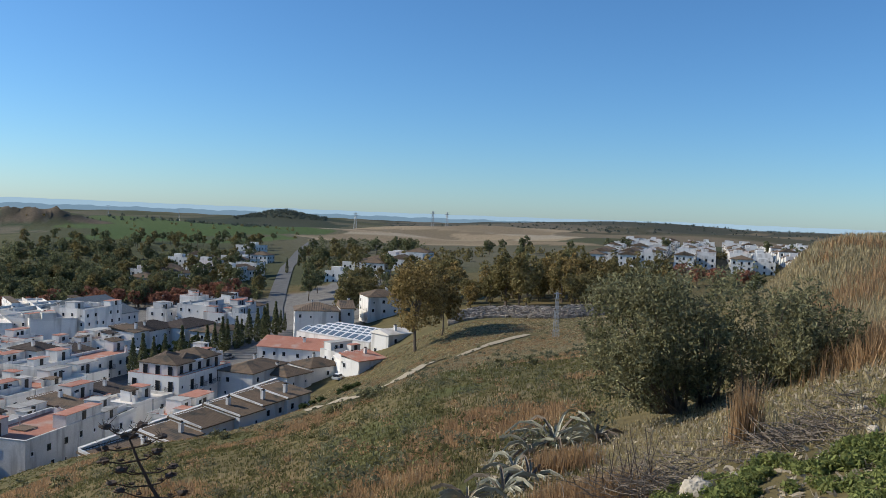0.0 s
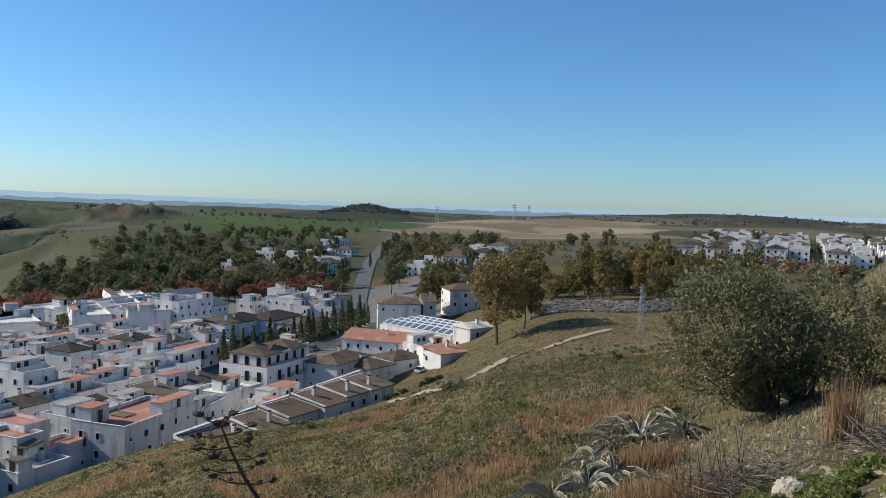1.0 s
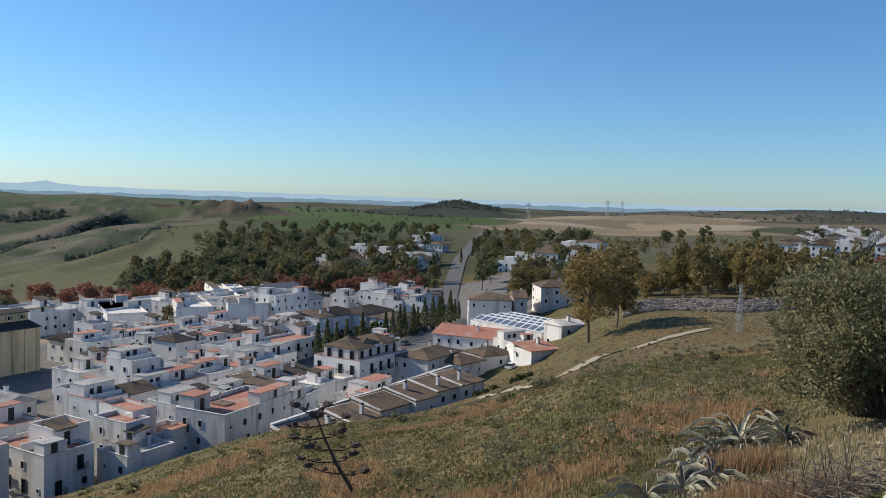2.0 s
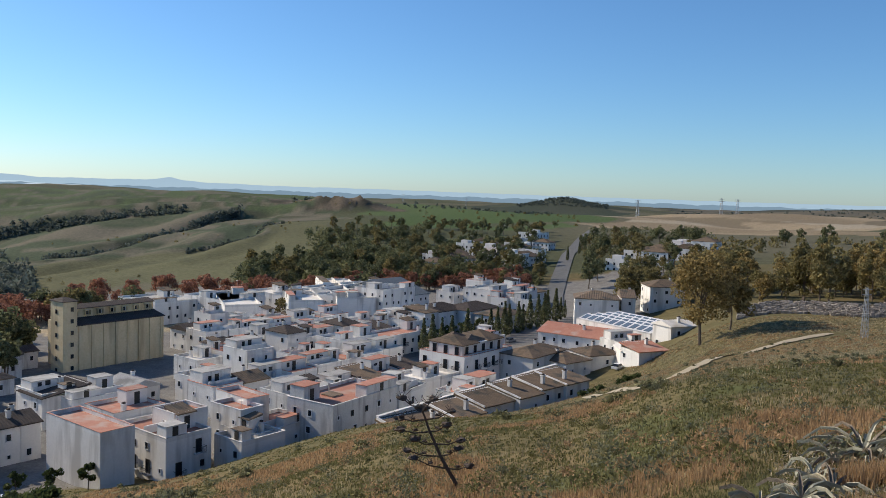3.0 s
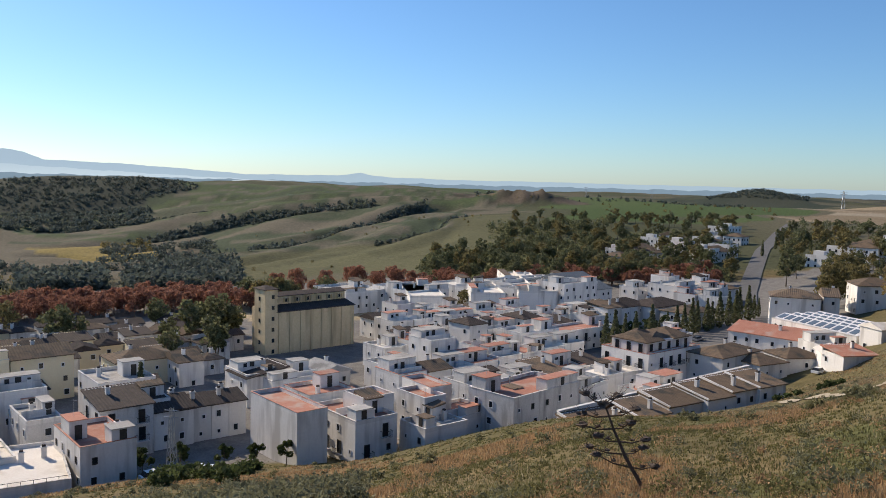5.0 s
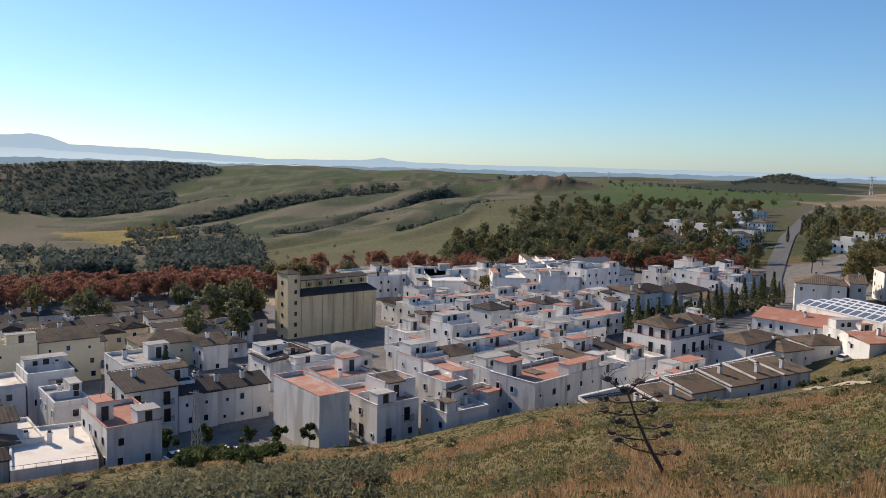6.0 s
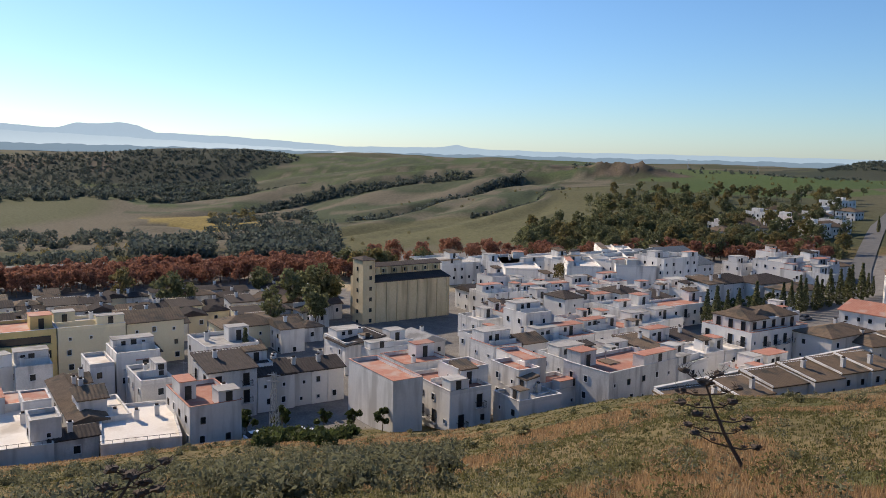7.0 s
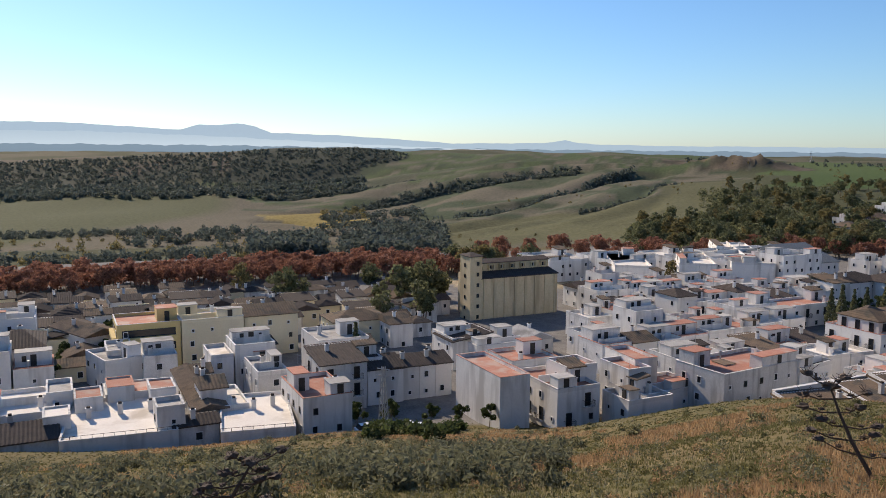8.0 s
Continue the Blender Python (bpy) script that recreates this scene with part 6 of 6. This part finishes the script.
PAINTS = [material("car_paint_" + n, c, tuple(1.15 * q for q in c), 1.0, 0.3) for n, c in (("white", (0.7, 0.7, 0.7)), ("grey", (0.2, 0.21, 0.22)), ("dark", (0.03, 0.035, 0.045)), ("red", (0.35, 0.03, 0.03)))]
TYRE = material("tyre_rubber", (0.02, 0.02, 0.02), (0.03, 0.03, 0.03), 3, 0.9)
CAR_BODY = []
for paint in PAINTS:
    k = Kit().box(-2.0, -0.82, 0.3, 2.0, 0.82, 0.85)
    c0, c1 = [(-1.7, -0.78), (0.9, -0.78), (0.9, 0.78), (-1.7, 0.78)], [(-1.3, -0.62), (0.3, -0.62), (0.3, 0.62), (-1.3, 0.62)]
    for i in range(4):
        j = (i + 1) % 4
        k.face([(*c0[i], 0.85), (*c0[j], 0.85), (*c1[j], 1.42), (*c1[i], 1.42)], 1)
    k.face([(*p, 1.42) for p in c1])
    CAR_BODY.append(k.mesh("body", [paint, GLASS]))
WHEEL = Kit().bar((0, -0.1, 0), (0, 0.1, 0), 0.31, 0, None, 12).mesh("wheel", TYRE)
RIM = Kit().bar((0, -0.115, 0), (0, 0.115, 0), 0.19, 0, None, 10).mesh("rim", STEEL)


def car(x, y, rot, i):
    root = new("car")
    root.matrix_basis = pose(x, y, gz_at(x, y) + 0.02, 0, 0, rot)
    tagged(root, ("white", "grey", "dark blue", "red")[i] + " small car parked at the kerb", "car", "parked cars")
    shared("body", CAR_BODY[i], root, Matrix())
    for sx in (-1.25, 1.25):
        for sy in (-0.75, 0.75):
            shared("rim", RIM, shared("wheel", WHEEL, root, pose(sx, sy, 0.31)), Matrix())


for i in range(9):
    car(-70 - i * 1.9 + rnd.uniform(-0.5, 0.5), 322 + rnd.choice((0, 9, 18)), rnd.choice((0, 180)), i % 4)
for i, (x, y) in enumerate(((-61, 214), (-60, 221), (-24, 195), (-63, 230), (-89, 78), (-92.5, 75.5), (-95, 74.5), (-62, 239), (-160, 60), (-168, 64), (-176, 67))):
    car(x, y, 72 if i < 8 else 155, (0, 2, 0, 1, 0, 1, 0, 1, 1, 2, 0)[i])

# ---- far quarters, too small to tell house from house ----
def far_quarter(name, label, u0, u1, v0, v1, az0, az1, r0, r1, share, du, dv):
    k = Kit()

    def style(x, y, w, d, g):
        if rnd.random() > share:
            return
        h = rnd.choice((4.5, 5.5, 6.5, 7.5))
        c, s = math.cos(GRID), math.sin(GRID)
        n = len(k.v)
        k.box(0, 0, -2, w, d, h, 0)
        if rnd.random() < 0.6:
            k.box(0.3, 0.3, h, w - 0.3, d - 0.3, h + 0.05, rnd.choice((1, 1, 4)))
            k.box(0, 0, h, w, 0.25, h + 0.7).box(0, 0.25, h, 0.25, d, h + 0.7)
            if rnd.random() < 0.6:
                k.box(w * 0.2, d * 0.4, h, w * 0.6, d * 0.8, h + 2.5)
        else:
            tile_roof(k, w, d, h + 0.02, d * 0.18, rnd.choice(("gable", "hip")))
            for i in range(len(k.s) - 1, -1, -1):
                if len(k.f[i]) and k.f[i][0] < n + 8:
                    break
                k.s[i] = 2
        for side, length in ((0, w), (1, d)):
            for fl in range(2):
                for i in range(int(length / 3)):
                    q, zz = length * (i + 0.5) / int(length / 3), h - 2.6 - 2.9 * fl
                    if side == 0:
                        k.box(q - 0.5, -0.06, zz, q + 0.5, 0, zz + 1.4, 3)
                    else:
                        k.box(-0.06, q - 0.5, zz, 0, q + 0.5, zz + 1.4, 3)
        k.v[n:] = [(x + a * c - b * s, y + a * s + b * c, g + q) for a, b, q in k.v[n:]]

    infill(u0, u1, v0, v1, az0, az1, r0, r1, style, du, dv)
    tagged(k.part(name, [WHITE, TERRACE_GREY, TILE_BROWN, GLASS, TERRA]), label, "houses", kind="stuff")


far_quarter("hill_quarter", "white houses of a far hillside quarter", 280, 900, -460, 60, -26.5, -9.5, 450, 760, 0.95, 9, 11)
far_quarter("road_quarter", "scattered white houses and sheds along the far road", 300, 900, 20, 200, 1.5, 9.7, 430, 800, 0.62, 11, 15)
far_quarter("wood_quarter", "scattered white houses beyond the wood", 300, 900, 60, 330, 12.3, 21, 440, 800, 0.36, 11, 15)
far_quarter("valley_farms", "small white farm buildings in the valley", 100, 700, 380, 620, 64, 79, 470, 720, 0.12, 16, 30)

far_quarter("ridge_farms", "small white farm houses below the worn mounds", 600, 1100, 60, 600, 26, 33, 800, 970, 0.03, 9, 12)

# skylights of the hall
hall = [o for o in scene.objects if o.name.startswith("house") and o.get("label", "").startswith("white hall")][0]
hm = hall.matrix_basis
pane = Kit().box(0, 0, 0, 1.9, 2.6, 0.08).mesh("skylight", material("skylight_glass", (0.10, 0.14, 0.18), (0.14, 0.18, 0.22), 0.5, 0.2))
wide = max(c[0] for c in hall.children[0].bound_box)
high = max(c[2] for c in hall.children[0].bound_box)
for j in range(4):
    y0 = 0.5 + 4.1 * j
    k = Kit()
    k.face([(0.3, y0, high), (wide - 0.3, y0, high), (wide - 0.3, y0 + 3.6, high + 1.25), (0.3, y0 + 3.6, high + 1.25)])
    k.face([(wide - 0.3, y0 + 3.6, high), (0.3, y0 + 3.6, high), (0.3, y0 + 3.6, high + 1.25), (wide - 0.3, y0 + 3.6, high + 1.25)])
    k.face([(0.3, y0 + 3.6, high), (0.3, y0, high), (0.3, y0 + 3.6, high + 1.25)])
    k.face([(wide - 0.3, y0, high), (wide - 0.3, y0 + 3.6, high), (wide - 0.3, y0 + 3.6, high + 1.25)])
    ridge = k.part("roof_ridge", ROLLER, hall)
    for i in range(int(wide / 2.7)):
        shared("skylight", pane, ridge, pose(0.9 + 2.7 * i, y0 + 0.45, high + 0.17, 19.1, 0, 0))
# green awnings and a hedge in the park
for x, y, w in ((-214, 214, 7), (-196, 246, 9)):
    root = new("awning")
    root.matrix_basis = pose(x, y, gz_at(x, y), 0, 0, 40)
    tagged(root, "green fabric awning over a park terrace", "awning", "park awnings")
    Kit().box(0, 0, 2.6, w, 4, 2.7).part("canopy", material("green_canvas", (0.03, 0.28, 0.16), (0.05, 0.36, 0.2), 1.0, 0.8), root)
    for q in ((0.1, 0.1), (w - 0.2, 0.1), (0.1, 3.8), (w - 0.2, 3.8)):
        Kit().box(q[0], q[1], 0, q[0] + 0.1, q[1] + 0.1, 2.6).part("post", STEEL, root)
